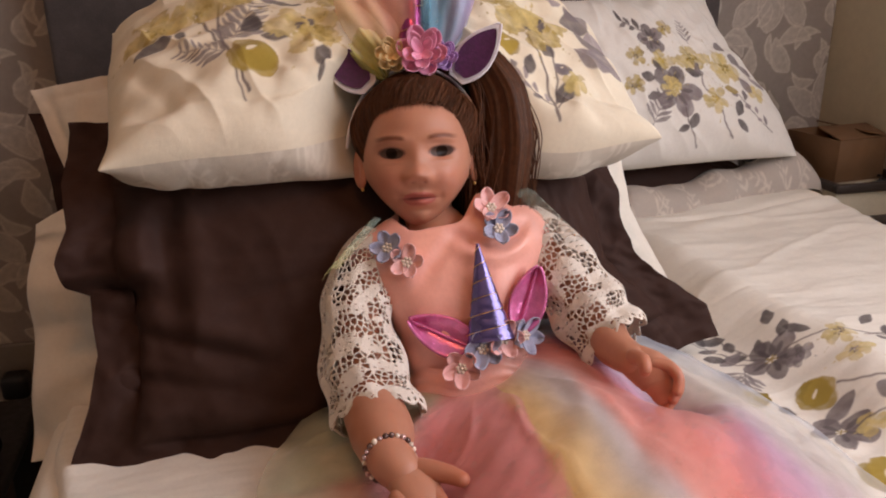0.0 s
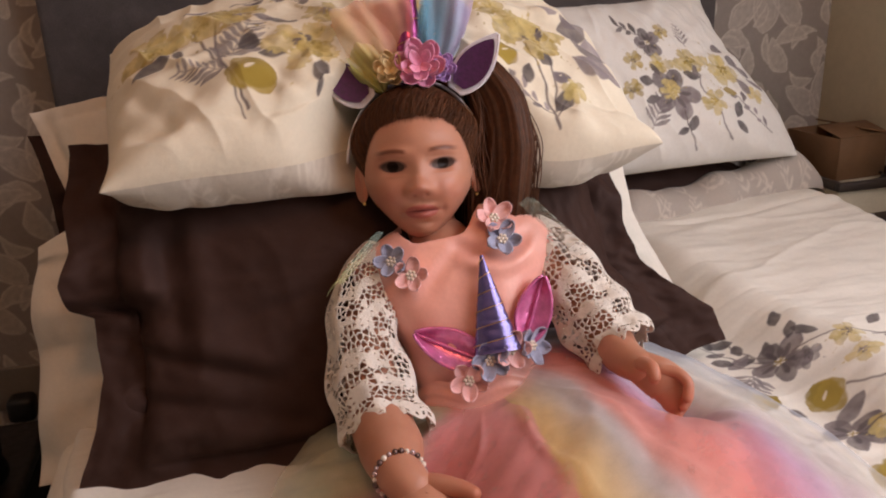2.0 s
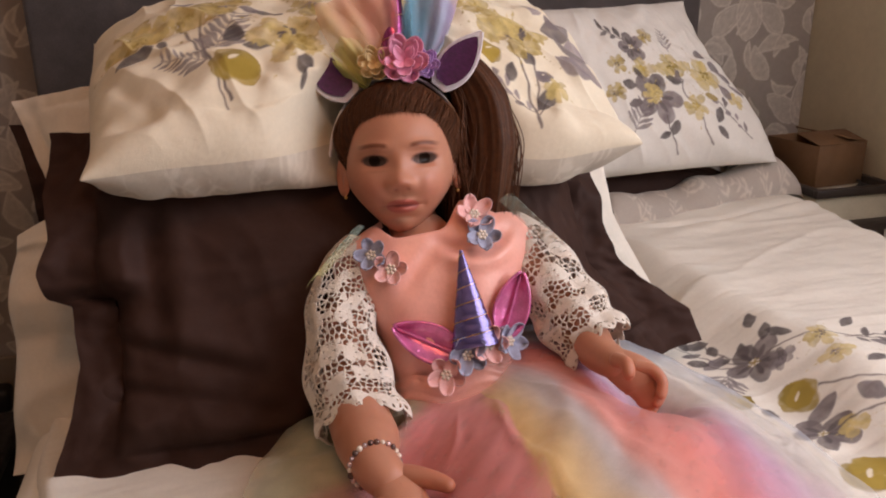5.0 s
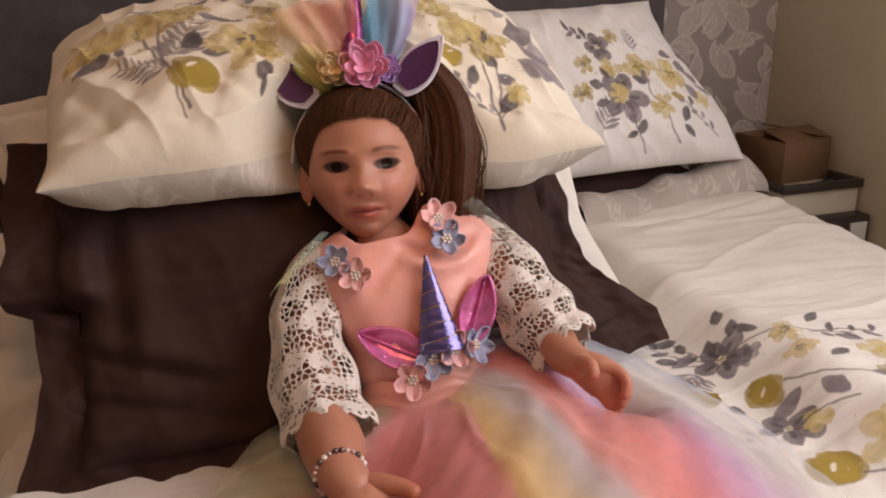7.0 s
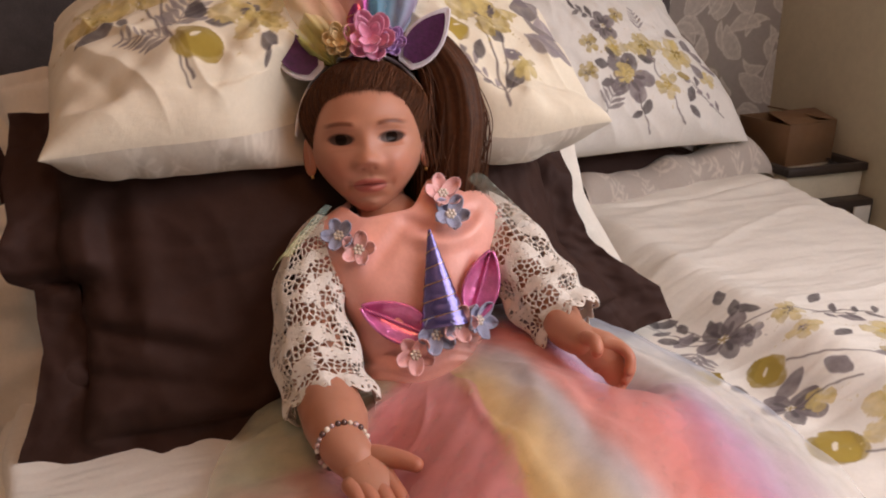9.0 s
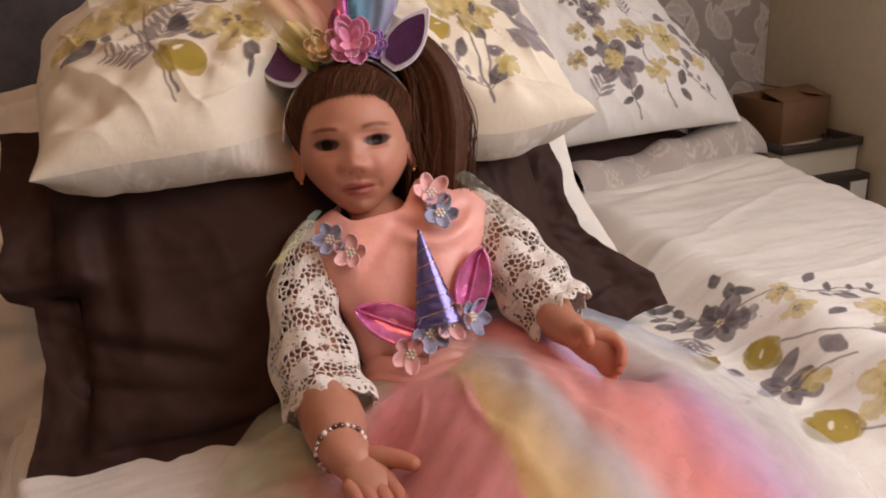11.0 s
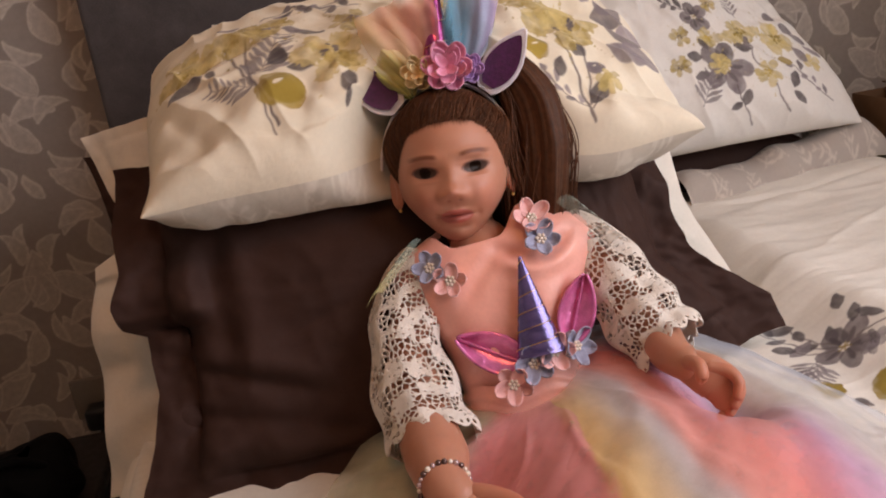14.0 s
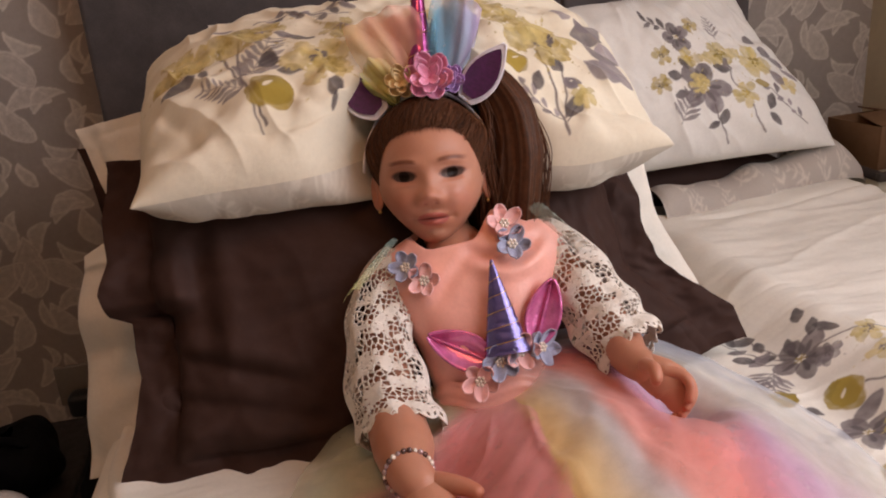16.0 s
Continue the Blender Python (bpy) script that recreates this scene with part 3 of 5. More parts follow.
# ---- pillows ----
def pillow(name, label, centre, across, along, w, h, thick, top=None, under=None, mat=None, flange=0.0, corner=0.06, seed=0, nu=150, nv=110, warp=None, wrinkle=1.0, folds=None, group="pillows on the bed"):
    """A stuffed pillow: two puffed faces that meet at the seam, with wrinkles drawn to the corners."""
    a = unit(across)
    b = unit(np.array(along) - a * (np.array(along) @ a))
    n = np.cross(a, b)
    s = np.sin(np.linspace(-1, 1, nu) * 1.35) / math.sin(1.35)
    t = np.sin(np.linspace(-1, 1, nv) * 1.35) / math.sin(1.35)
    u, v = np.meshgrid(s, t)
    fu_, fv_ = flange / (w / 2), flange / (h / 2)
    ui, vi = np.clip(np.abs(u) / (1 - fu_), 0, 1), np.clip(np.abs(v) / (1 - fv_), 0, 1)
    puff = ((1 - ui ** 2.6) * (1 - vi ** 2.6)) ** 0.52
    x = w / 2 * u * (1 - corner * (1 - v * v))
    y = h / 2 * v * (1 - corner * (1 - u * u))
    near = np.maximum(ui, vi) ** 3 * np.clip(1 - np.maximum(ui, vi), 0, 1) ** 0.5 * 1.6
    ob = thing(name, label, "pillow", tuple(centre), group)
    for side, paint, pname in ((1, top, "pillow_face"), (-1, under, "pillow_reverse")):
        gather = np.sin((np.arctan2(v, u) * 13 + 2 * rough(x, y, 0.2, seed + 1, 2))) + 0.6 * np.sin(np.arctan2(v, u) * 29 + seed)
        z = side * (thick / 2 * puff + wrinkle * (0.0070 * gather * near + 0.0055 * rough(x, y, 0.13, seed + 2, 3) * puff))
        pull = np.clip(1 - np.abs(rough(x * 1.5 + 0.4 * y, y * 0.8, 0.24, seed + 9, 2)) * 2.2, 0, 1) ** 2 * (0.35 + 0.65 * np.maximum(ui, vi)) * puff
        z = z + side * wrinkle * 0.0065 * pull
        if folds is not None:
            z = z + side * folds(x, y)
        if flange:
            z = z + (1 - puff) * 0.010 * rough(x, y, 0.10, seed + 5, 3)
        z = z + 0.004 * rough(x, y, 0.3, seed + 7, 2)
        if side < 0 and flange:
            z = z - 0.002
        P = np.array(centre) + x[..., None] * a + y[..., None] * b + z[..., None] * n
        if warp is not None:
            P = warp(P, u, v)
        k = 2 if side < 0 and nu % 2 and nv % 2 else 1
        part(pname, sheet(pname, P[::k, ::k], colours=None if paint is None else paint(x[::k, ::k], y[::k, ::k]), flip=side < 0), mat if paint is None else m_print, ob)
    return ob


def floral_a(x, y):
    p = Print(x, y, WARM_WHITE)
    # left-hand spray
    p.line([(-0.206, 0.004), (-0.196, -0.040), (-0.180, -0.100), (-0.163, -0.152)], 0.0034)
    p.line([(-0.176, -0.118), (-0.174, -0.140), (-0.168, -0.160)], 0.0022)
    p.line([(-0.180, 0.0), (-0.184, -0.040), (-0.182, -0.080)], 0.0026)
    p.fern(-0.178, -0.105, 150, 0.060, GREY, 7)
    p.fern(-0.178, -0.085, 62, 0.085, GREY, 8)
    p.bloom(-0.178, 0.022, 0.058, MUSTARD, MUSTARD * 0.5, 1, 0.7)
    p.bloom(-0.150, 0.020, 0.034, MUSTARD * 1.1, GREY, 22, 0.7)
    p.bloom(-0.252, 0.000, 0.042, MUSTARD * 1.15, MUSTARD * 0.6, 2, 1.0)
    p.bloom(-0.232, 0.006, 0.028, PALE, None, 21)
    p.leaf(-0.235, -0.035, 205, 0.050, 0.022, DARKGREY)
    p.leaf(-0.228, -0.030, 280, 0.016, 0.012, DARKGREY)
    p.leaf(-0.146, -0.072, 95, 0.034, 0.024, DARKGREY)
    p.leaf(-0.142, -0.078, -8, 0.034, 0.014, DARKGREY)
    p.bud(-0.154, -0.114, 0.030, MUSTARD, 3)
    p.sprig(-0.16, 0.062, 5, 0.11, 7, 0.024, GREY, 31)
    p.leaf(-0.215, 0.060, 10, 0.03, 0.014, GREY)
    # middle blooms
    p.bloom(-0.088, -0.070, 0.052, PALE * 0.95, DARKGREY, 4)
    p.bloom(-0.076, -0.086, 0.024, MUSTARD * 1.1, None, 24)
    p.leaf(-0.088, -0.030, 140, 0.045, 0.020, DARKGREY)
    p.leaf(-0.11, -0.008, 150, 0.03, 0.014, GREY)
    p.bloom(-0.052, -0.006, 0.042, MUSTARD, GREY, 5, 0.8)
    p.leaf(-0.074, -0.105, 260, 0.034, 0.020, DARKGREY)
    p.leaf(-0.078, -0.132, 255, 0.026, 0.008, DARKGREY)
    p.sprig(-0.04, 0.05, 170, 0.08, 6, 0.024, DARKGREY, 32)
    p.bloom(0.05, 0.00, 0.05, PALE, MUSTARD, 6)
    p.bloom(0.04, -0.06, 0.04, MUSTARD, DARKGREY, 16)
    p.bloom(0.12, 0.03, 0.045, MUSTARD, DARKGREY, 7)
    # right-hand spray
    p.line([(0.178, -0.070), (0.186, -0.110), (0.190, -0.150), (0.193, -0.182)], 0.0036)
    p.line([(0.205, -0.085), (0.203, -0.125), (0.194, -0.160)], 0.0026)
    p.line([(0.224, -0.132), (0.208, -0.148), (0.195, -0.168)], 0.0022)
    p.sprig(0.190, -0.165, 140, 0.055, 7, 0.016, GREY, 8)
    p.leaf(0.172, -0.108, 250, 0.026, 0.015, DARKGREY)
    p.leaf(0.192, -0.100, 60, 0.026, 0.020, DARKGREY)
    p.leaf(0.197, -0.158, 45, 0.034, 0.022, DARKGREY)
    p.leaf(0.212, -0.140, 40, 0.024, 0.010, MUSTARD)
    p.leaf(0.140, -0.130, 175, 0.024, 0.012, DARKGREY)
    p.bud(0.214, -0.112, 0.014, GREY, 13)
    p.bloom(0.190, -0.050, 0.052, MUSTARD * 1.15, DARKGREY, 9, 0.8)
    p.bloom(0.178, -0.030, 0.034, PALE, None, 29)
    p.bud(0.147, -0.092, 0.020, MUSTARD, 10)
    p.bloom(0.150, -0.004, 0.036, MUSTARD * 1.1, None, 12)
    p.bloom(0.226, -0.132, 0.022, PALE * 0.8, None, 11)
    for k, (lx, ly, la) in enumerate(((0.236, -0.020, 20), (0.244, -0.050, -10), (0.250, -0.010, 50), (0.240, -0.075, -35), (0.262, -0.070, -40), (0.232, 0.005, 80), (0.265, -0.035, 0))):
        p.leaf(lx, ly, la, 0.054, 0.036, GREY * (0.7 + 0.15 * k))
    return p.c


def floral_b(x, y):
    # same white cloth as the stacked pillow, its ground tinted for cooler window light
    p = Print(x + 0.011, y + 0.014, (0.79, 0.77, 0.72))
    p.sprig(0.108, 0.082, 150, 0.05, 5, 0.024, DARKGREY, 1)
    p.pansy(0.116, 0.066, 0.032, DARKGREY * 1.2, 2)
    p.bloom(0.160, 0.086, 0.020, MUSTARD, DARKGREY, 3)
    p.fern(0.205, 0.055, 80, 0.045, GREY, 5)
    p.bloom(0.068, 0.034, 0.024, MUSTARD, DARKGREY, 4)
    p.bloom(0.120, 0.022, 0.034, PALE * 0.8, MUSTARD, 5, 0.6)
    p.bloom(0.190, 0.024, 0.046, PALE * 0.8, MUSTARD * 0.6, 6, 0.6)
    p.bloom(0.262, 0.004, 0.044, PALE * 0.9, MUSTARD * 0.6, 7)
    p.bloom(0.050, -0.020, 0.024, MUSTARD, DARKGREY, 8)
    p.leaf(0.095, -0.012, 160, 0.030, 0.018, DARKGREY)
    p.leaf(0.100, -0.040, 190, 0.032, 0.016, DARKGREY)
    p.leaf(0.160, 0.0, -20, 0.034, 0.018, DARKGREY)
    p.leaf(0.185, -0.01, 60, 0.03, 0.014, GREY)
    p.leaf(0.112, 0.0, 120, 0.026, 0.014, DARKGREY)
    p.line([(0.200, 0.01), (0.190, -0.03), (0.215, -0.055)], 0.0024)
    p.pansy(0.132, -0.036, 0.046, DARKGREY * 1.3, 9)
    p.bloom(0.122, -0.028, 0.026, PALE * 1.1, None, 10)
    p.bloom(0.205, -0.056, 0.032, PALE * 0.85, MUSTARD, 11)
    p.line([(0.140, -0.07), (0.148, -0.105), (0.163, -0.135)], 0.0026)
    p.leaf(0.148, -0.105, 60, 0.030, 0.018, DARKGREY)
    p.leaf(0.145, -0.100, 200, 0.024, 0.012, DARKGREY)
    p.line([(0.210, -0.08), (0.214, -0.105), (0.226, -0.128)], 0.0026)
    p.leaf(0.240, -0.090, 60, 0.034, 0.020, DARKGREY)
    p.leaf(0.240, -0.095, 310, 0.030, 0.016, DARKGREY)
    p.sprig(0.318, -0.118, 130, 0.09, 6, 0.020, GREY, 12)
    p.bloom(0.305, -0.045, 0.024, PALE, None, 13)
    p.leaf(0.235, -0.035, -15, 0.030, 0.018, MUSTARD)
    p.fern(0.072, -0.095, 60, 0.07, GREY, 6)
    for k, (lx, ly, la) in enumerate(((0.275, 0.045, 20), (0.290, 0.030, -20), (0.305, 0.015, -40), (0.280, -0.015, -60), (0.315, -0.01, -50))):
        p.leaf(lx, ly, la, 0.034, 0.020, GREY * (0.8 + 0.12 * k))
    return p.c


def slack(x, y):
    """Creases of the stacked pillow: one along the front seam, others drawn up from it."""
    z = -0.007 * np.exp(-((y + 0.150 - 0.010 * np.sin(11 * x)) / 0.007) ** 2) * smooth(-0.30, -0.20, x) + 0.006 * np.exp(-((y + 0.132 - 0.010 * np.sin(11 * x)) / 0.013) ** 2) * smooth(-0.30, -0.20, x)
    for x0, lean, amp, wid, top in ((-0.245, -0.35, -0.008, 0.010, -0.02), (-0.225, -0.30, 0.006, 0.014, -0.01), (-0.150, 0.45, -0.006, 0.009, -0.06), (-0.085, -0.55, -0.007, 0.010, -0.04), (-0.060, -0.50, 0.005, 0.014, -0.04),
                                    (0.215, 0.25, -0.006, 0.009, -0.10), (0.270, -0.40, -0.006, 0.010, -0.08), (0.130, 0.30, -0.005, 0.010, -0.08)):
        z = z + amp * np.exp(-((x - x0 - lean * (y + 0.17) + 0.006 * np.sin(40 * y + 9 * x0)) / wid) ** 2) * smooth(top, top - 0.05, y)
    return 0.35 * z * smooth(-0.192, -0.160, y)


def rounded(P, u, v):
    """Rounds the far ends of a pillow whose corners are not pulled out."""
    k = smooth(0.1, 1.0, v) * np.abs(np.minimum(u, 0)) ** 3
    P[..., 2] -= 0.075 * k * v
    P[..., 0] -= 0.018 * k * np.sign(u) + np.where(u > 0, 0.035 * v * u, 0)
    P[..., 0] += 0.035 * smooth(0.5, 1.0, u) * smooth(0.5, -0.3, v)
    P[..., 1] -= 0.012 * smooth(-0.7, -1.0, u) * np.sin(v * 9)
    return P


def drawn_in(P, u, v):
    """The front edge is a little shorter than the back, and its corners sag."""
    P[..., 0] -= 0.022 * u * smooth(0.3, -1.0, v)
    P[..., 2] -= 0.010 * np.abs(u) ** 4 * smooth(0.0, 1.0, v)
    P[..., 2] -= 0.024 * np.exp(-((u - 0.62) / 0.26) ** 2) * smooth(0.2, -1.0, v)
    # the front seam rides up, so that the reverse shows below it
    P[..., 2] += (0.024 - 0.008 * np.abs(u)) * smooth(-0.72, -1.0, v) + 0.0015 * np.sin(u * 31 + 2 * np.sin(u * 9)) * smooth(-0.6, -0.85, v) * smooth(-1.0, -0.9, v)
    # flattened where it lies on the pillow below
    under = np.interp(P[..., 0], (-0.12, 0.13, 0.30, 0.43, 0.50), (0.842, 0.846, 0.832, 0.827, 0.842))
    P[..., 2] = 0.007 * np.logaddexp(P[..., 2] / 0.007, under / 0.007)
    # pressed back where the doll's head rests against it
    rest = 0.76 + 0.185 * np.exp(-((P[..., 0] - 0.20) / 0.16) ** 2 - ((P[..., 2] - 0.93) / 0.17) ** 2)
    P[..., 1] = 0.012 * np.logaddexp(P[..., 1] / 0.012, rest / 0.012)
    return P


def leaned(P, u, v):
    """Its upper corners are drawn in towards the middle."""
    P[..., 0] += np.where(u > 0, -0.095 * u * smooth(-0.6, 1.0, v), 0) + 0.022 * smooth(0.2, 1, u) * smooth(0.2, -1.0, v)
    return P


# against the headboard, behind the stack
pillow("brown_pillow", "dark brown pillow with a flat border, half hidden behind white pillows", (0.125, 1.36, 0.70), (1, 0.02, 0.03), (0, 0.12, 0.33), 0.86, 0.36, 0.12, mat=m_brown, flange=0.045, seed=3, nu=80, nv=60)
pillow("white_pillow", "plain white cotton pillow leaning on the headboard", (0.023, 1.167, 0.796), (1, 0.06, 0.20), (-0.2, 0.14, 0.30), 0.50, 0.38, 0.11, mat=m_white, flange=0.02, seed=11, nu=90, nv=70)
pillow("white_pillow", "plain white pillow upright at the headboard behind the stack", (0.20, 1.40, 0.875), (1, 0.0, 0.05), (0, 0.08, 0.30), 0.52, 0.36, 0.09, mat=m_white, seed=13, nu=70, nv=60)
pillow("white_pillow", "plain white cotton pillow standing behind the brown one", (0.155, 1.02, 0.665), (1, -0.03, 0.0), (0, 0.13, 0.34), 0.85, 0.37, 0.11, mat=m_white, corner=0.03, seed=17, nu=100, nv=70, warp=rounded)


def crumpled(x, y):
    """Slack folds of the brown cover: the border's doubled flap, a long drag line beside it and soft creases to the lower corner."""
    seam = x + 0.268 - 0.06 * y
    z = -0.003 * np.exp(-(seam / 0.012) ** 2) * smooth(-0.12, -0.02, y) + 0.004 * np.exp(-((seam - 0.020) / 0.016) ** 2) * smooth(-0.14, 0.0, y)
    # the flap, full above and tucked under sharply below
    flap = smooth(-0.275, -0.300, x) * smooth(0.012, 0.030, y + 0.10 * (x + 0.33)) * smooth(0.125, 0.060, y)
    z = z + 0.018 * flap - 0.010 * bump2(x, y, -0.325, 0.000, 0.050, 0.014) + 0.012 * bump2(x, y, -0.335, 0.150, 0.020, 0.030) - 0.010 * bump2(x, y, -0.310, 0.135, 0.040, 0.010)
    for c0, slope, amp, wid, x0, x1 in ((-0.070, -0.42, -0.008, 0.009, -0.34, -0.16), (-0.050, -0.40, 0.006, 0.014, -0.34, -0.14), (-0.112, -0.30, -0.007, 0.009, -0.36, -0.12), (-0.140, -0.22, 0.006, 0.012, -0.36, -0.08),
                                        (-0.030, 0.16, -0.004, 0.007, -0.25, -0.10), (0.030, -0.10, -0.0035, 0.007, -0.24, -0.13), (0.090, 0.25, -0.003, 0.012, -0.20, 0.05)):
        line_ = c0 + slope * (x + 0.24) + 0.5 * np.clip(x + 0.24, 0, 1) ** 2
        z = z + amp * np.exp(-((y - line_) / wid) ** 2) * smooth(x0, x0 + 0.05, x) * smooth(x1, x1 - 0.07, x)
    # taut pleats on the doll's far side, drawn to the pointed corner
    for c0, amp in ((0.215, -0.003), (0.245, 0.002), (0.275, -0.002)):
        z = z + amp * np.exp(-((x - c0 + 0.35 * (y + 0.05)) / 0.010) ** 2) * smooth(0.12, -0.02, y)
    return z


def ruffled(P, u, v):
    """The limp border: bulged above, nipped in halfway and running out to pointed lower corners."""
    ly = 0.21 * v
    k = smooth(-0.74, -0.98, u)
    rim = np.interp(ly, (-0.21, -0.17, -0.10, -0.055, -0.020, 0.010, 0.022, 0.05, 0.09, 0.14, 0.20), (-0.412, -0.402, -0.372, -0.360, -0.363, -0.362, -0.386, -0.388, -0.372, -0.376, -0.363))
    P[..., 0] += k * (rim + 0.3875 * (1 - 0.03 * (1 - v * v)))
    P[..., 1] += 0.012 * k * np.sin(v * 6.5 + 2.0)
    q = smooth(0.35, 1.0, u)
    rim = np.interp(ly, (-0.21, -0.16, -0.09, -0.046, 0.0, 0.06, 0.21), (0.392, 0.384, 0.330, 0.302, 0.292, 0.294, 0.290))
    P[..., 0] += q * (rim - 0.3875 * (1 - 0.03 * (1 - v * v)))
    P[..., 1] -= 0.045 * smooth(-0.45, -1.0, v) * smooth(-1.0, -0.5, u) * smooth(0.6, 0.2, u)
    c = smooth(0.45, 1.0, u) * smooth(0.1, -1.0, v)
    P[..., 1] += 0.026 * c
    P[..., 2] += 0.047 * c
    return P


pillow("brown_pillow", "dark brown pillow with rippled border propped behind the doll", (0.200, 0.915, 0.733), (0.80, 0.035, 0.030), (0.02, 0.19, 0.36), 0.775, 0.42, 0.135, mat=m_brown, flange=0.055, corner=0.03, seed=23, nu=220, nv=150, warp=ruffled, wrinkle=0.45, folds=crumpled)
pillow("floral_pillow", "plump white pillow with mustard and grey flowers on the pillow stack", (0.183, 1.035, 0.935), (1, -0.01, 0.012), (0.01, 0.36, 0.125), 0.655, 0.40, 0.225, top=floral_a, under=leafy_pale, corner=0.03, seed=5, nu=561, nv=411, warp=drawn_in, wrinkle=1.5, folds=slack)
pillow("brown_pillow", "dark brown pillow lying flat below the floral pillow", (0.70, 1.455, 0.665), (1, 0.02, 0.02), (0, 0.3, 0.03), 0.66, 0.16, 0.11, mat=m_brown, seed=31, nu=80, nv=60)
pillow("floral_pillow", "plump white pillow with mustard and grey flowers, leaning on the headboard", (0.665, 1.415, 0.862), (1, 0.02, 0.03), (-0.02, 0.16, 0.27), 0.74, 0.35, 0.16, top=floral_b, under=leafy_pale, corner=0.05, seed=41, nu=441, nv=301, warp=leaned)


# ---- the doll ----
HX = unit((0.969, -0.20, 0.045))                       # across the face
HZ0 = np.array((-0.235, -0.94, 0.235))
HZ = unit(HZ0 - HX * (HZ0 @ HX))                       # out of the face
HY = np.cross(HZ, HX)                                  # up the face
HEAD = np.array((0.202, 0.866, 0.876))
H_AXES = np.array((HX, HY, HZ))
SKIN, LIP, BROW, HAIR = (np.array(c) for c in ((0.50, 0.222, 0.140), (0.44, 0.105, 0.085), (0.17, 0.048, 0.020), (0.082, 0.030, 0.0125)))


def doll_mesh():
    out = Many()
    # head: longitudes crowd at the face
    k = np.linspace(-1, 1, 330, endpoint=False)
    lon = math.pi * (0.50 * k + 0.50 * k ** 3)
    lt = np.linspace(-1, 1, 270)
    lat = (0.42 * lt + 0.58 * lt ** 3) * (math.pi / 2 - 0.01)
    lon, lat = np.meshgrid(lon, lat)
    d = np.stack([np.cos(lat) * np.sin(lon), np.sin(lat), np.cos(lat) * np.cos(lon)], -1)
    low = smooth(-0.20, -1.0, d[..., 1])
    x = d[..., 0] * 0.0605 * (1 - 0.27 * low)
    y = np.where(d[..., 1] < 0, d[..., 1] * 0.0782, d[..., 1] * 0.080)
    z = d[..., 2] * np.where(d[..., 2] > 0, 0.062 - 0.004 * low, 0.070)
    front = smooth(0.0, 0.35, d[..., 2])
    ax = np.abs(x)
    f = 0.0130 * bump2(x, y, 0, -0.0225, 0.0112, 0.0088) + 0.0030 * bump2(x, y, 0, -0.006, 0.008, 0.014) + 0.0042 * bump2(ax, y, 0.0105, -0.0255, 0.0056, 0.0054)
    f = f - 0.0016 * bump2(ax, y, 0.0060, -0.0300, 0.0026, 0.0016)
    f = f - 0.0085 * bump2(ax, y, 0.0265, 0.000, 0.0135, 0.0095) + 0.0042 * bump2(ax, y, 0.026, 0.0150, 0.016, 0.006)
    f = f + 0.0026 * bump2(ax, y, 0.0262, 0.0055, 0.011, 0.0024) + 0.0014 * bump2(ax, y, 0.0262, -0.0085, 0.010, 0.0022)
    f = f + 0.0075 * bump2(ax, y, 0.031, -0.030, 0.017, 0.018) + 0.003 * bump2(x, y, 0, 0.035, 0.04, 0.02)
    f = f + 0.0060 * bump2(x, y, 0, -0.0425, 0.0125, 0.0036) + 0.0064 * bump2(x, y, 0, -0.0515, 0.0105, 0.0038)
    f = f - 0.0040 * bump2(x, y, 0, -0.0468, 0.0165, 0.0014) - 0.0030 * bump2(x, y, 0, -0.0595, 0.013, 0.0035) - 0.0006 * bump2(x, y, 0, -0.0365, 0.0028, 0.004)
    f = f + 0.0050 * bump2(x, y, 0, -0.0690, 0.013, 0.008) - 0.0022 * bump2(ax, y, 0.0225, -0.0468, 0.004, 0.005)
    z = z + f * front
    # the line where the combed hair begins
    strand = 0.0006 * np.sin(lon * 47 + 1) + 0.0006 * np.sin(lon * 101 + 2 * np.sin(lon * 9)) + 0.0012 * np.sin(lon * 13)
    line_ = 0.0515 - 0.0045 * (ax / 0.04) ** 2 - 0.034 * smooth(0.040, 0.0590, ax) + strand
    edge = np.maximum(y - line_, -0.010 - d[..., 2] * 0.066)
    # paint
    c = np.broadcast_to(SKIN, (*x.shape, 3)).copy()

    def lay(mask, colour):
        nonlocal c
        m = np.clip(mask * front, 0, 1)[..., None]
        c = c * (1 - m) + np.array(colour) * m

    lay(0.40 * bump2(ax, y, 0.033, -0.028, 0.018, 0.016), (0.62, 0.22, 0.16))
    lay(0.30 * bump2(x, y, 0, -0.022, 0.012, 0.010), (0.62, 0.24, 0.17))
    lay(0.25 * bump2(ax, y, 0.0262, 0.006, 0.015, 0.006), (0.45, 0.20, 0.14))
    lay(0.45 * bump2(ax, y, 0.0062, -0.0298, 0.0024, 0.0014), (0.25, 0.07, 0.05))
    mouth = smooth(1.15, 0.85, (ax / 0.0172) ** 2 + ((y + 0.0470) / np.where(y > -0.0470, 0.0072 - 0.0004 * bump2(x, y, 0, -0.040, 0.003, 0.01), 0.0082)) ** 2)
    lay(0.85 * mouth, LIP)
    lay(0.85 * bump2(x, y, 0, -0.0468, 0.0150, 0.0009), (0.15, 0.03, 0.03))
    by = 0.0148 + 0.0016 * np.sin(np.clip((ax - 0.011) / 0.028, 0, 1) * math.pi) + 0.04 * (ax - 0.011)
    lay(0.95 * smooth(0.0036, 0.0008, np.abs(y - by)) * smooth(0.009, 0.016, ax) * smooth(0.047, 0.034, ax), BROW)
    ey = y - 0.0004 - 0.06 * (ax - 0.0262)
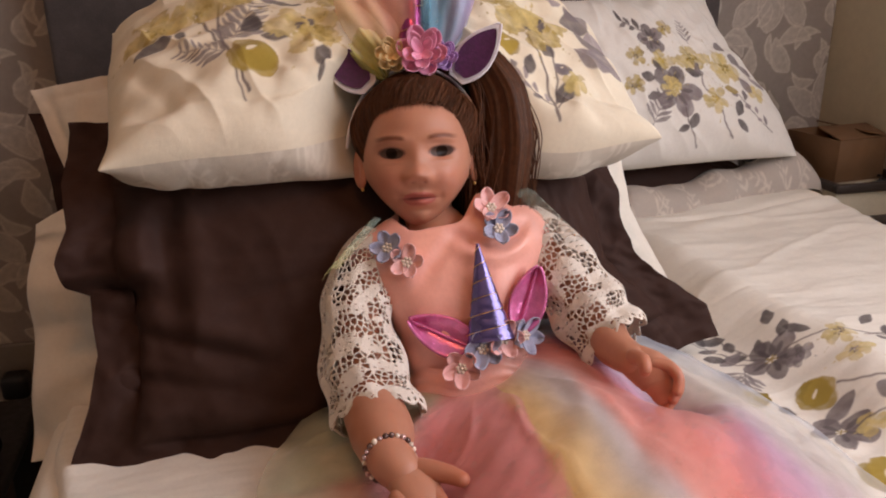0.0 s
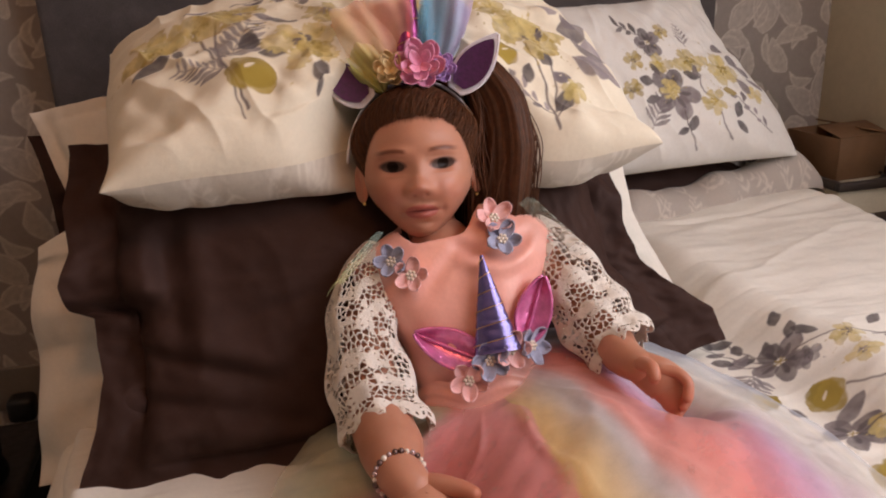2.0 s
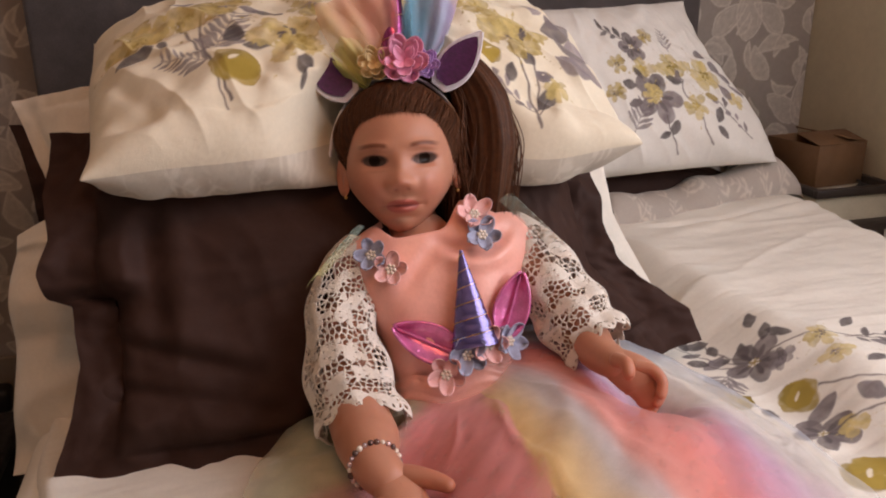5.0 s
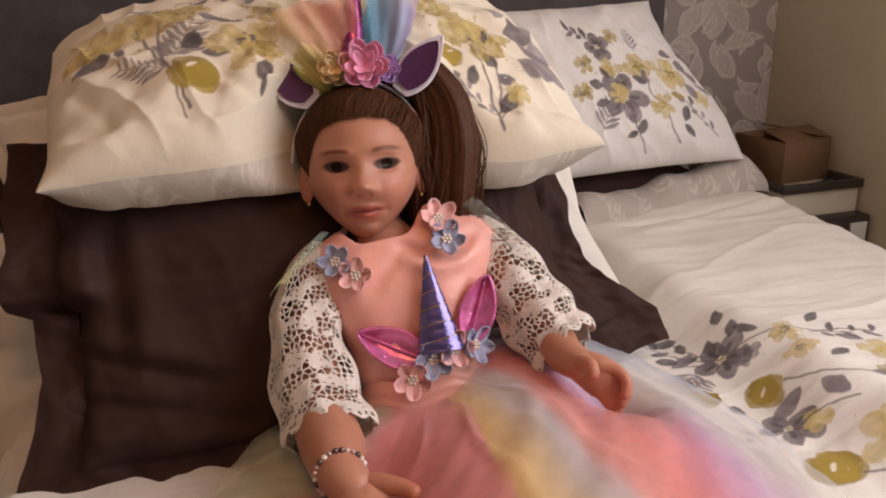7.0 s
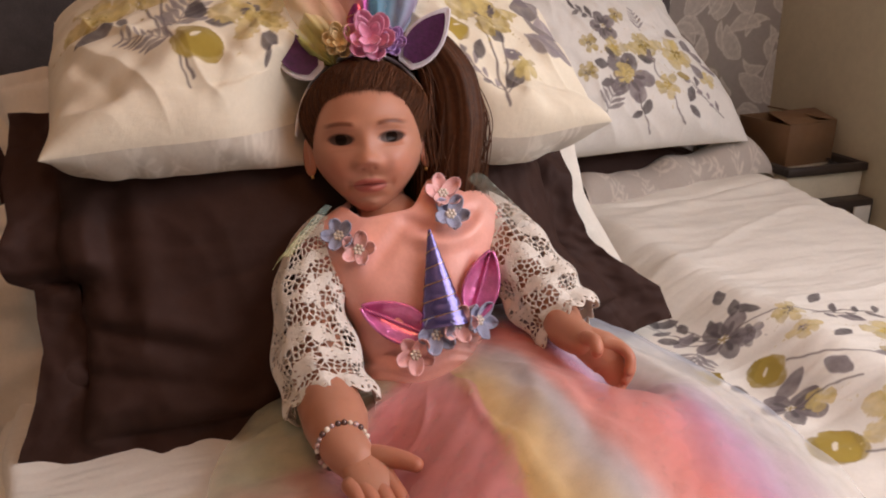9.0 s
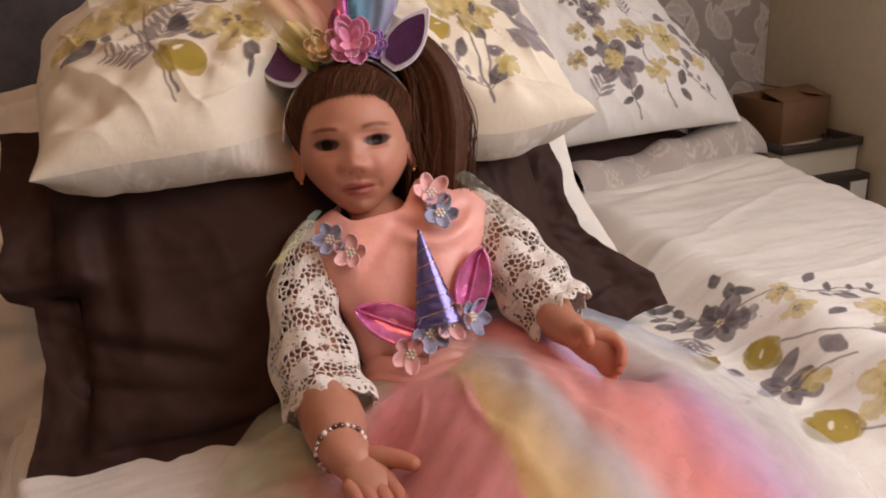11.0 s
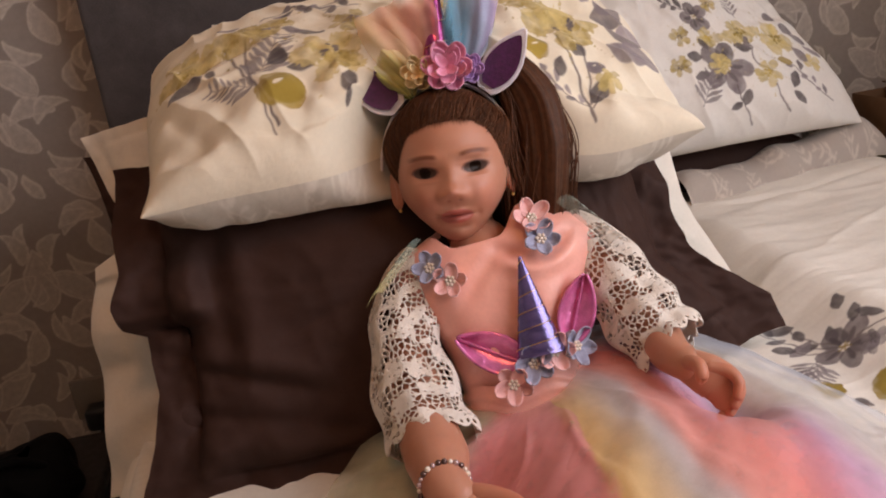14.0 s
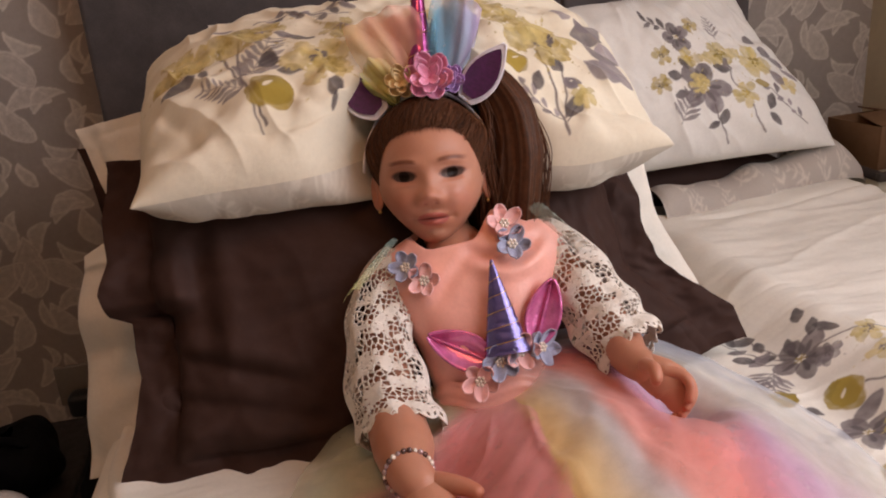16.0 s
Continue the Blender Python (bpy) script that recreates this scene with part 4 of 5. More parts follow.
    open_ = ((ax - 0.0262) / 0.0122) ** 2 + (ey / np.where(ey > 0, 0.0062, 0.0050)) ** 2
    lay(0.85 * np.exp(-((np.sqrt(open_) - 1.05) / 0.16) ** 2) * smooth(-0.002, 0.001, ey), (0.05, 0.02, 0.015))
    lay(0.5 * np.exp(-((np.sqrt(open_) - 1.06) / 0.10) ** 2), (0.22, 0.08, 0.06))
    lay(open_ < 1, (0.085, 0.052, 0.042))
    iris = np.hypot(x - np.sign(x) * 0.0262, ey - 0.0007)
    lay((open_ < 1) * smooth(0.0064, 0.0056, iris), (0.016, 0.008, 0.005))
    c = c + (np.array(HAIR) * 1.2 + (0.015, 0.005, 0.003) - c) * (0.85 * smooth(-0.0075, 0.0015, edge))[..., None]
    slots = np.zeros((x.shape[0] - 1, x.shape[1]), int)
    slots[(open_ < 0.95)[:-1] & (front > 0.5)[:-1]] = 1
    P = HEAD + x[..., None] * HX + y[..., None] * HY + z[..., None] * HZ
    out.add(P, colour=c, slots=slots, flip=True)
    # ears
    for s in (-1, 1):
        e = HEAD + s * 0.0635 * HX - 0.015 * HY + 0.000 * HZ
        axes = np.array((unit(HZ - 0.6 * s * HX), unit(HY), unit(s * HX + 0.6 * HZ)))
        b, a = np.meshgrid(np.linspace(0, 2 * math.pi, 28, endpoint=False), np.linspace(0.004, math.pi - 0.004, 18))
        L = np.stack([0.0130 * np.sin(a) * np.cos(b), 0.0225 * np.sin(a) * np.sin(b) * (1 + 0.15 * np.sin(b)), 0.0050 * np.cos(a) - 0.004 * np.exp(-((np.sin(a)) / 0.5) ** 2) * (np.cos(a) > 0)], -1)
        out.add(e + L @ axes, colour=SKIN * (1.02, 0.90, 0.88))
    # neck and shoulders
    out.add(tube_points([HEAD - 0.045 * HY - 0.020 * HZ, (0.212, 0.870, 0.815), (0.222, 0.868, 0.785)], (0.028, 0.028, 0.030), 32), colour=SKIN)
    out.add(tube_points([(0.150, 0.845, 0.750), (0.22, 0.850, 0.765), (0.305, 0.835, 0.770)], (0.022, 0.030, 0.022), 24), colour=SKIN)
    # body under the dress
    out.add(tube_points([(0.222, 0.850, 0.785), (0.240, 0.800, 0.69), (0.25, 0.790, 0.640)], (0.036, 0.038, 0.040), 24), colour=SKIN)
    for p in ([(0.22, 0.77, 0.615), (0.26, 0.60, 0.612), (0.30, 0.42, 0.605)], [(0.29, 0.76, 0.615), (0.36, 0.60, 0.612), (0.44, 0.44, 0.605)]):
        out.add(tube_points(p, (0.034, 0.030, 0.022), 20), colour=SKIN)
    # arms
    out.add(tube_points([(0.150, 0.850, 0.765), (0.126, 0.806, 0.715), (0.121, 0.735, 0.660), (0.122, 0.672, 0.652), (0.120, 0.632, 0.655), (0.128, 0.612, 0.650)], (0.020, 0.025, 0.031, 0.0310, 0.0220, 0.0195), 28), colour=SKIN)
    out.add(tube_points([(0.318, 0.845, 0.785), (0.356, 0.785, 0.735), (0.372, 0.738, 0.706), (0.367, 0.692, 0.703), (0.369, 0.658, 0.706)], (0.020, 0.023, 0.0240, 0.0200, 0.0160), 28), colour=SKIN)

    def digit(path, r0, r1, tip=(1.02, 0.80, 0.76)):
        P_ = tube_points(path, np.linspace(r0, r1, len(path)), 14)
        k_ = np.linspace(0, 1, len(P_))[:, None, None]
        out.add(P_, colour=np.broadcast_to(SKIN * (1 - k_) + SKIN * tip * k_, P_.shape))

    # near hand, resting palm down on the skirt with the thumb out
    out.add(ball_points((0.136, 0.594, 0.645), (0.0215, 0.034, 0.0130), (unit((0.93, 0.30, 0.05)), unit((0.26, -0.92, -0.28)), unit((0.02, -0.28, 0.95)))), colour=SKIN)
    digit([(0.138, 0.612, 0.650), (0.152, 0.601, 0.654), (0.166, 0.590, 0.655), (0.175, 0.580, 0.655)], 0.0115, 0.0068)
    for bx, by_, ex, ey_, r_ in ((0.153, 0.578, 0.163, 0.546, 0.0086), (0.143, 0.573, 0.150, 0.538, 0.0088), (0.132, 0.570, 0.137, 0.535, 0.0086), (0.122, 0.572, 0.124, 0.541, 0.0080)):
        digit([(bx - 0.003, by_ + 0.012, 0.643), (bx, by_, 0.641), ((bx + ex) / 2, (by_ + ey_) / 2, 0.636), (ex, ey_, 0.620)], r_, 0.0060)
    # far hand, hanging half closed with the thumb forward
    out.add(tube_points([(0.368, 0.660, 0.706), (0.3800, 0.6455, 0.7000), (0.3900, 0.6390, 0.6935), (0.3945, 0.6360, 0.6880)], (0.0160, 0.0205, 0.0200, 0.0150), 26, 0.62, (0.55, -0.1, 0.80)), colour=SKIN)
    out.add(tube_points([(0.3790, 0.6460, 0.7000), (0.3880, 0.6370, 0.6900), (0.3905, 0.6300, 0.6800)], (0.0180, 0.0185, 0.0120), 24, 0.60, (0.80, -0.2, 0.50)), colour=SKIN * (0.97, 0.90, 0.88))
    digit([(0.3650, 0.6470, 0.7150), (0.3668, 0.6330, 0.7180), (0.3658, 0.6250, 0.7140), (0.3648, 0.6236, 0.7105)], 0.0078, 0.0056)
    digit([(0.3824, 0.6400, 0.7090), (0.3946, 0.6305, 0.7080), (0.3990, 0.6196, 0.7010), (0.3950, 0.6135, 0.6905)], 0.0068, 0.0048)
    digit([(0.3900, 0.6420, 0.7010), (0.4015, 0.6345, 0.6990), (0.4030, 0.6245, 0.6890), (0.3952, 0.6190, 0.6787)], 0.0074, 0.0050)
    digit([(0.3925, 0.6410, 0.6930), (0.4015, 0.6365, 0.6875), (0.4010, 0.6285, 0.6770), (0.3924, 0.6225, 0.6690)], 0.0070, 0.0048)
    digit([(0.3890, 0.6395, 0.6860), (0.3964, 0.6360, 0.6797), (0.3945, 0.6290, 0.6705), (0.3855, 0.6250, 0.6640)], 0.0064, 0.0045)
    # hair drawn back over the skull: a shell that dips under the skin at the hairline
    ax_, y_, z_ = np.abs(x), y, d[..., 2] * 0.066
    cover = smooth(-0.005, 0.017, edge)
    comb = 0.0005 * np.sin(lon * 83 + 3 * y_ / 0.05) + 0.0004 * np.sin(lon * 131 + 9 * y_ / 0.05) + 0.0008 * np.sin(lon * 29 + 2 * np.sin(y_ * 60))
    shell = 1 + (-0.0110 + 0.0185 * cover + 0.05 * comb * smooth(0.004, 0.03, edge)) / 0.065
    base_ = np.stack([x, y, z - f * front], -1) * shell[..., None]
    base_[..., 0] *= 1 + 0.17 * smooth(0.004, 0.03, edge) * np.exp(-((y_ - 0.035) / 0.045) ** 2)
    tone = np.clip(0.9 + 0.10 * np.sin(lon * 61 + 4 * y_ / 0.05) * np.sin(lon * 23 + 1), 0.5, 1.6)[..., None]
    root_ = (1 - smooth(0.0, 0.03, edge))[..., None]
    out.add(HEAD + base_ @ H_AXES, slot=2, colour=HAIR * tone * (1 + 0.25 * root_) + np.array((0.012, 0.004, 0.002)) * root_, flip=True)
    # combed strands from the hairline back to the ponytail
    rng = np.random.RandomState(18)
    root_dir = unit(H_AXES @ (np.array((0.250, 0.905, 0.955)) - HEAD))
    size = np.array((0.0605, 0.080, 0.070))
    for _ in range(1100):
        s_ = rng.uniform(-1, 1)
        px = 0.0600 * math.sin(s_ * 1.25) / math.sin(1.25)
        py = 0.0525 - 0.058 * abs(s_) ** 3 + rng.normal(0, 0.0022)
        pz = 0.064 * math.sqrt(max(0.02, 1 - (px / 0.0625) ** 2 - (py / 0.082) ** 2))
        d0 = unit((px, py, pz))
        lift, pts = rng.uniform(1.100, 1.126), []
        aim = unit(root_dir + rng.normal(0, 0.14, 3))
        for k_ in np.linspace(0, 1, 7):
            way = unit(d0 * (1 - k_) + aim * k_ + np.array((0.18 * s_, 0.25, -0.1)) * math.sin(math.pi * k_) * 0.8)
            r_ = 1 / np.linalg.norm(way / size)
            p_ = way * r_ * (0.99 + (lift - 0.99) * min(1, k_ / 0.30) ** 0.7)
            p_[0] *= 1 + 0.15 * math.exp(-((p_[1] - 0.035) / 0.045) ** 2) * min(1, k_ / 0.3)
            pts.append(HEAD + p_ @ H_AXES)
        out.add(tube_points(pts, np.linspace(0.00045, 0.00065, 7), 3, caps=False), slot=2, colour=HAIR * rng.uniform(0.7, 1.7) + np.array((0.008, 0.002, 0.0)) * rng.rand())
    # ponytail at the side
    tail_path = [(0.250, 0.905, 0.955), (0.276, 0.892, 0.968), (0.296, 0.876, 0.935), (0.298, 0.862, 0.890), (0.293, 0.852, 0.845), (0.290, 0.848, 0.800)]
    tail = tube_points(tail_path, (0.016, 0.027, 0.037, 0.041, 0.037, 0.026), 120, 0.62, (1, -0.3, 0))
    centre = tail.mean(1, keepdims=True)
    ta = np.linspace(0, 2 * math.pi, 120, endpoint=False)[None, :]
    tk = np.linspace(0, 1, len(tail))[:, None]
    tail = centre + (tail - centre) * (1 + 0.014 * np.sin(ta * 19 + 4 * tk) + 0.010 * np.sin(ta * 33 - 3 * tk) + 0.05 * np.sin(ta * 7 + 2 * tk))[..., None]
    out.add(tail, slot=2, colour=HAIR * np.clip(0.9 + 0.3 * np.sin(ta * 29 + 3 * tk) * np.sin(ta * 11), 0.45, 1.7)[..., None])
    rng = np.random.RandomState(8)
    for _ in range(460):
        o1, o2 = rng.uniform(-1, 1, 3) * (0.029, 0.020, 0.009), rng.uniform(-1, 1, 3) * (0.034, 0.022, 0.012)
        pts = [np.array(p_) + (o1 * (0.4 + 0.3 * j) if j < 3 else o1 * 1.2 * (1 - (j - 3) / 3) + o2 * (j - 2) / 3) for j, p_ in enumerate(tail_path)]
        pts[-1] = pts[-1] - np.array((0, 0, rng.uniform(-0.01, 0.022)))
        out.add(tube_points(pts, (0.0005, 0.0006, 0.0006, 0.0006, 0.0005, 0.0003), 4, caps=False), slot=2, colour=HAIR * rng.uniform(0.7, 1.7))
    return out.mesh("doll", (m_skin, m_eye, m_hair))


tagged(part("doll", doll_mesh(), None, None), "sitting vinyl play doll with auburn ponytail, propped on pillows", "doll")

# ---- the dress ----
TR, TU, TF = np.array((0.9813, -0.1202, 0.1502)), np.array((-0.0855, 0.4268, 0.9003)), np.array((-0.1723, -0.8963, 0.4086))
TO = np.array((0.2456, 0.7828, 0.6436))


def torso(r, u, f):
    return TO + np.asarray(r)[..., None] * TR + np.asarray(u)[..., None] * TU + np.asarray(f)[..., None] * TF


SECT = np.array(((-0.020, 0.069, 0.050), (0.0, 0.070, 0.051), (0.03, 0.073, 0.055), (0.065, 0.079, 0.057), (0.10, 0.096, 0.058), (0.130, 0.112, 0.055), (0.150, 0.114, 0.050), (0.166, 0.104, 0.046), (0.180, 0.078, 0.043), (0.194, 0.050, 0.041)))


def chest(r, u):
    """The front of the bodice: how far it stands out at (r, u)."""
    w, d = np.interp(u, SECT[:, 0], SECT[:, 1]), np.interp(u, SECT[:, 0], SECT[:, 2])
    return d * np.clip(1 - (np.abs(r) / w) ** 2.4, 0, 1) ** (1 / 2.4)


dress = thing("party_dress", "pink satin party dress with lace sleeves and rainbow tulle skirt", "dress", (0.2456, 0.7828, 0.60))
us = np.linspace(-0.018, 0.194, 74)
aa = np.linspace(0, 2 * math.pi, 160, endpoint=False)
W_, D_ = (spline(SECT, np.interp(us, SECT[:, 0], np.arange(len(SECT))))[:, k][:, None] for k in (1, 2))
ca, sa = np.cos(aa)[None, :], np.sin(aa)[None, :]
br, bf = W_ * np.sign(ca) * np.abs(ca) ** (2 / 2.4), D_ * np.sign(sa) * np.abs(sa) ** (2 / 2.4)
uu = us[:, None] + 0 * ca
# scooped neck, arm holes and the soft creases of the satin
over = np.where(bf > 0, np.maximum(uu - 0.164 - 0.032 * smooth(0.022, 0.058, np.abs(br + 0.014)), 0), 0)
uu, bf = uu - 1.25 * over, bf - 0.45 * over
wr = 0.0030 * np.sin(uu * 120 + br * 60 + 2 * np.sin(br * 70)) * smooth(0.08, 0.0, uu) + 0.0022 * rough(br, uu * 0.7, 0.08, 71, 2)
dip = uu - 0.136 - 9.0 * (br - 0.046) ** 2
wr = wr - 0.007 * np.exp(-(dip / 0.008) ** 2) * smooth(-0.01, 0.02, br) * smooth(0.095, 0.07, br) + 0.006 * np.exp(-((dip + 0.016) / 0.009) ** 2) * smooth(-0.01, 0.02, br) * smooth(0.095, 0.07, br)
pull = uu - 0.150 - 0.85 * (br - 0.005)
wr = wr - 0.0045 * np.exp(-(pull / 0.010) ** 2) * smooth(0.02, 0.0, br) * smooth(-0.06, -0.02, br) + 0.004 * bump2(br, uu, -0.045, 0.10, 0.022, 0.05)
bodice_P = torso(br, uu, bf + wr * (bf > 0))
part("bodice", sheet("bodice", bodice_P, wrap=True), m_satin, dress, "pink satin bodice with soft creases")
wv = np.linspace(-0.5, 0.5, 16)[:, None]
wu = -0.004 + 0.036 * wv + 0 * ca
wk = 1.055 + 0.05 * np.cos(wv * math.pi) + 0.016 * np.sin(wv * 19 + 5 * ca + 2 * sa)
part("waistband", sheet("waistband", torso(0.068 * wk * np.sign(ca) * np.abs(ca) ** 0.84, wu + 0.004 * np.sin(7 * ca), 0.052 * wk * np.sign(sa) * np.abs(sa) ** 0.84), wrap=True), m_satin, dress)

# skirt: layers of tulle that fan out over the legs
STOPS = np.array(((-230, 0.66, 0.66, 0.47), (-135, 0.68, 0.65, 0.47), (-118, 0.80, 0.47, 0.40), (-100, 0.86, 0.30, 0.30), (-42, 0.86, 0.32, 0.31), (-40, 0.84, 0.54, 0.20), (-24, 0.85, 0.60, 0.28), (-8, 0.76, 0.60, 0.42),
                  (3, 0.66, 0.60, 0.57), (12, 0.64, 0.56, 0.56), (20, 0.87, 0.38, 0.32), (41, 0.88, 0.27, 0.23), (47, 0.76, 0.30, 0.38), (52, 0.60, 0.36, 0.52), (60, 0.66, 0.55, 0.54), (72, 0.64, 0.60, 0.52), (84, 0.50, 0.55, 0.64), (110, 0.53, 0.62, 0.72), (220, 0.55, 0.56, 0.56)))
SK = np.array((0.240, 0.768))


def skirt(phi, s, lift=0.0, grow=1.0, seed=0):
    """phi in degrees round the waist, s 0 at the waist .. 1 at the hem."""
    reach = np.interp(phi, (-230, -180, -150, -120, -90, -60, -30, 0, 20, 45, 90), (0.12, 0.20, 0.27, 0.36, 0.46, 0.49, 0.385, 0.30, 0.27, 0.21, 0.12)) * grow
    a = np.radians(phi)
    waist = 0.054
    rad = waist * (1 - s) + s * reach
    fall = np.interp(phi, (-230, -150, -90, -40, 0, 40, 90), (0.9, 1.15, 2.6, 3.0, 2.4, 1.8, 1.2))
    z0 = 0.652 + 0.016 * np.cos(a) + 0.002 * np.sin(a)
    z = 0.590 + (z0 - 0.590) * (1 - s ** fall)
    poof = np.interp(phi, (-230, -150, -122, -100, -75, -50, -28, 10, 60), (0.0, 0.0, 0.0, 0.022, 0.042, 0.038, 0.014, 0.012, 0.004))
    z = z + poof * np.sin(np.clip(s * 1.15, 0, 1) * math.pi) ** 1.0
    x, y = SK[0] + rad * np.cos(a), SK[1] + rad * np.sin(a)
    swirl = phi + 250 * rad * smooth(0.0, 0.1, s)
    z = z + (0.0022 * np.sin(np.radians(swirl) * 13 + seed) + 0.0012 * np.sin(np.radians(swirl) * 29 + 2 * seed)) * smooth(0.02, 0.35, s) * smooth(1.02, 0.7, s)
    z = z - 0.036 * bump2(x, y, 0.392, 0.626, 0.040, 0.048)
    z = z + 0.004 * rough(x, y, 0.12, 80 + seed, 3) * smooth(0, 0.3, s)
    z = z + 0.0040 * (1 - np.abs(np.sin(np.radians(phi + 60 * rad) * 7 + 1.2 * rough(x, y, 0.2, 84, 2)))) ** 4 * smooth(0.02, 0.2, s) * smooth(1.05, 0.6, s) * smooth(-20, -60, phi)
    z = z - 0.030 * bump2(x, y, 0.140, 0.610, 0.06, 0.075) - 0.022 * bump2(x, y, 0.395, 0.660, 0.05, 0.05)
    return np.stack([x, y, np.maximum(z, 0.588) + lift], -1), rad


def skirt_colour(phi, rad, P, seed):
    turn = np.interp(rad, (0, 0.05, 0.08, 0.125, 0.15, 0.21, 0.25, 0.32, 0.50), (36, 38, 42, 59, 70, 81, 87, 95, 108))
    t = phi + 38 + (turn - 38 + 9) * smooth(-100, -62, phi) + 5 * rough(P[..., 0], P[..., 1], 0.16, 90 + seed, 2)
    c = np.stack([np.interp(t, STOPS[:, 0], STOPS[:, k]) for k in (1, 2, 3)], -1)
    left = smooth(-128, -156, phi + 12 * rough(P[..., 0], P[..., 1], 0.10, 95, 2))[..., None]
    c = c * (1 - left) + np.array((0.60, 0.58, 0.40)) * left
    streak = 0.5 + 0.5 * np.sin(np.radians(phi + 240 * rad) * 47 + 3 * rough(P[..., 0], P[..., 1], 0.08, 97, 2))
    return np.clip(np.clip(c, 0, 1) ** 0.85 * (0.98 + 0.05 * streak[..., None]), 0, 0.92)


for name, mat, lift, grow, seed in (("underskirt", m_tulle, 0.0, 0.94, 0), ("tulle_layer", m_veil, 0.006, 1.0, 1), ("tulle_layer", m_veil, 0.011, 1.03, 2)):
    phi, s = np.meshgrid(np.linspace(-228, 85, 300), np.linspace(0, 1, 120))
    P, rad = skirt(phi, s, lift, grow, seed)
    part(name, sheet(name, P, colours=skirt_colour(phi, rad, P, seed), flip=True), mat, dress, "sheer rainbow tulle" if seed else "rainbow skirt in pink, yellow, coral and lilac")


# lace sleeves with real holes
def lace(name, path, radii, flare, label, seed, scallop=0.006, tilt=0.0):
    n, m = 210, 300
    k = np.linspace(0, len(path) - 1, n)
    c_, r_ = spline(path, k), np.interp(k, np.arange(len(radii)), radii)
    tang = np.gradient(c_, axis=0)
    ang = np.linspace(0, 2 * math.pi, m, endpoint=False)
    side = np.array((1.0, 0, 0.2))
    rings = []
    v = np.linspace(0, 1, n)
    for i in range(n):
        t = unit(tang[i])
        side = unit(side - t * (side @ t))
        oth = np.cross(t, side)
        rr = r_[i] * (1 + 0.05 * np.sin(ang * 5 + seed + 3 * v[i]) * v[i] + 0.025 * np.sin(ang * 9 + 2 * seed)) + 0.003 * np.sin(v[i] * 22 + 2 * np.sin(ang + seed)) * smooth(0.1, 0.5, v[i])
        slide = t * (scallop * np.abs(np.sin(ang * 6)) * smooth(0.85, 1.0, v[i]) + tilt * np.cos(ang + 0.6) * v[i] ** 2)[:, None]
        rings.append(c_[i] + slide + rr[:, None] * (np.cos(ang)[:, None] * side + np.sin(ang)[:, None] * oth))
    P = np.array(rings)
    A, V = np.meshgrid(ang, v)
    s_len = np.linalg.norm(np.diff(c_, axis=0), axis=1).sum()
    X_, Y_ = A * r_.mean(), V * s_len
    rng = np.random.RandomState(seed)
    # cells of net: nearest and second nearest seed
    wide = 2 * math.pi * r_.mean()
    d1, d2 = np.full(A.shape, 9.0), np.full(A.shape, 9.0)
    pitch = 0.0062
    for gy_ in np.arange(0, s_len, pitch):
        for gx_ in np.arange(0, wide, pitch):
            px, py = gx_ + rng.uniform(-0.4, 0.4) * pitch, gy_ + rng.uniform(-0.4, 0.4) * pitch
            i0, i1 = np.searchsorted(v, [(py - 0.015) / s_len, (py + 0.015) / s_len])
            dx = np.abs(X_[i0:i1] - px)
            dd_ = np.hypot(np.minimum(dx, wide - dx), Y_[i0:i1] - py)
            new1 = np.minimum(d1[i0:i1], dd_)
            d2[i0:i1] = np.minimum(d2[i0:i1], np.maximum(d1[i0:i1], dd_))
            d1[i0:i1] = new1
    thread = d2 - d1
    # solid worked leaves and flowers among the net, and a firm border at the cuff
    motif = rough(X_, Y_, 0.034, seed + 60, 2) + 0.35 * np.sin(X_ / wide * 2 * math.pi * 6) * np.sin(Y_ / 0.022 * math.pi)
    solid = (motif > 0.06) | (V < 0.03)
    ribs = np.sin(Y_ / 0.0030 * math.pi + X_ / 0.006) > 0.96
    border = (np.abs(V - 0.945) < 0.012) | (V > 0.985) | (np.abs(V - 0.90) < 0.008)
    hole = (thread > 0.0012) & ~solid & ~border
    eyelet = (np.sin(X_ / 0.0072 * 2 * math.pi) > 0.35) & (np.abs(V - 0.968) < 0.012)
    hole = (hole & (V < 0.93)) | eyelet | (solid & ribs & (thread > 0.002) & (V > 0.05) & (V < 0.88))
    ob = part(name, sheet(name, P, wrap=True, keep=~hole[:-1]), m_lace, dress, label)
    mod = ob.modifiers.new("thickness", "SOLIDIFY")
    mod.thickness, mod.offset = 0.0011, 0.0
    return ob


lace("sleeve", [(0.158, 0.862, 0.780), (0.132, 0.838, 0.752), (0.120, 0.798, 0.708), (0.121, 0.744, 0.664), (0.127, 0.714, 0.642)], (0.026, 0.033, 0.039, 0.044, 0.043), 0, "ivory openwork lace sleeve with scalloped cuff", 3, tilt=0.010)
lace("sleeve", [(0.314, 0.850, 0.792), (0.342, 0.824, 0.768), (0.360, 0.782, 0.732), (0.372, 0.744, 0.707), (0.382, 0.716, 0.694)], (0.028, 0.036, 0.042, 0.041, 0.037), 0, "ivory openwork lace sleeve with scalloped cuff", 9, tilt=-0.004)


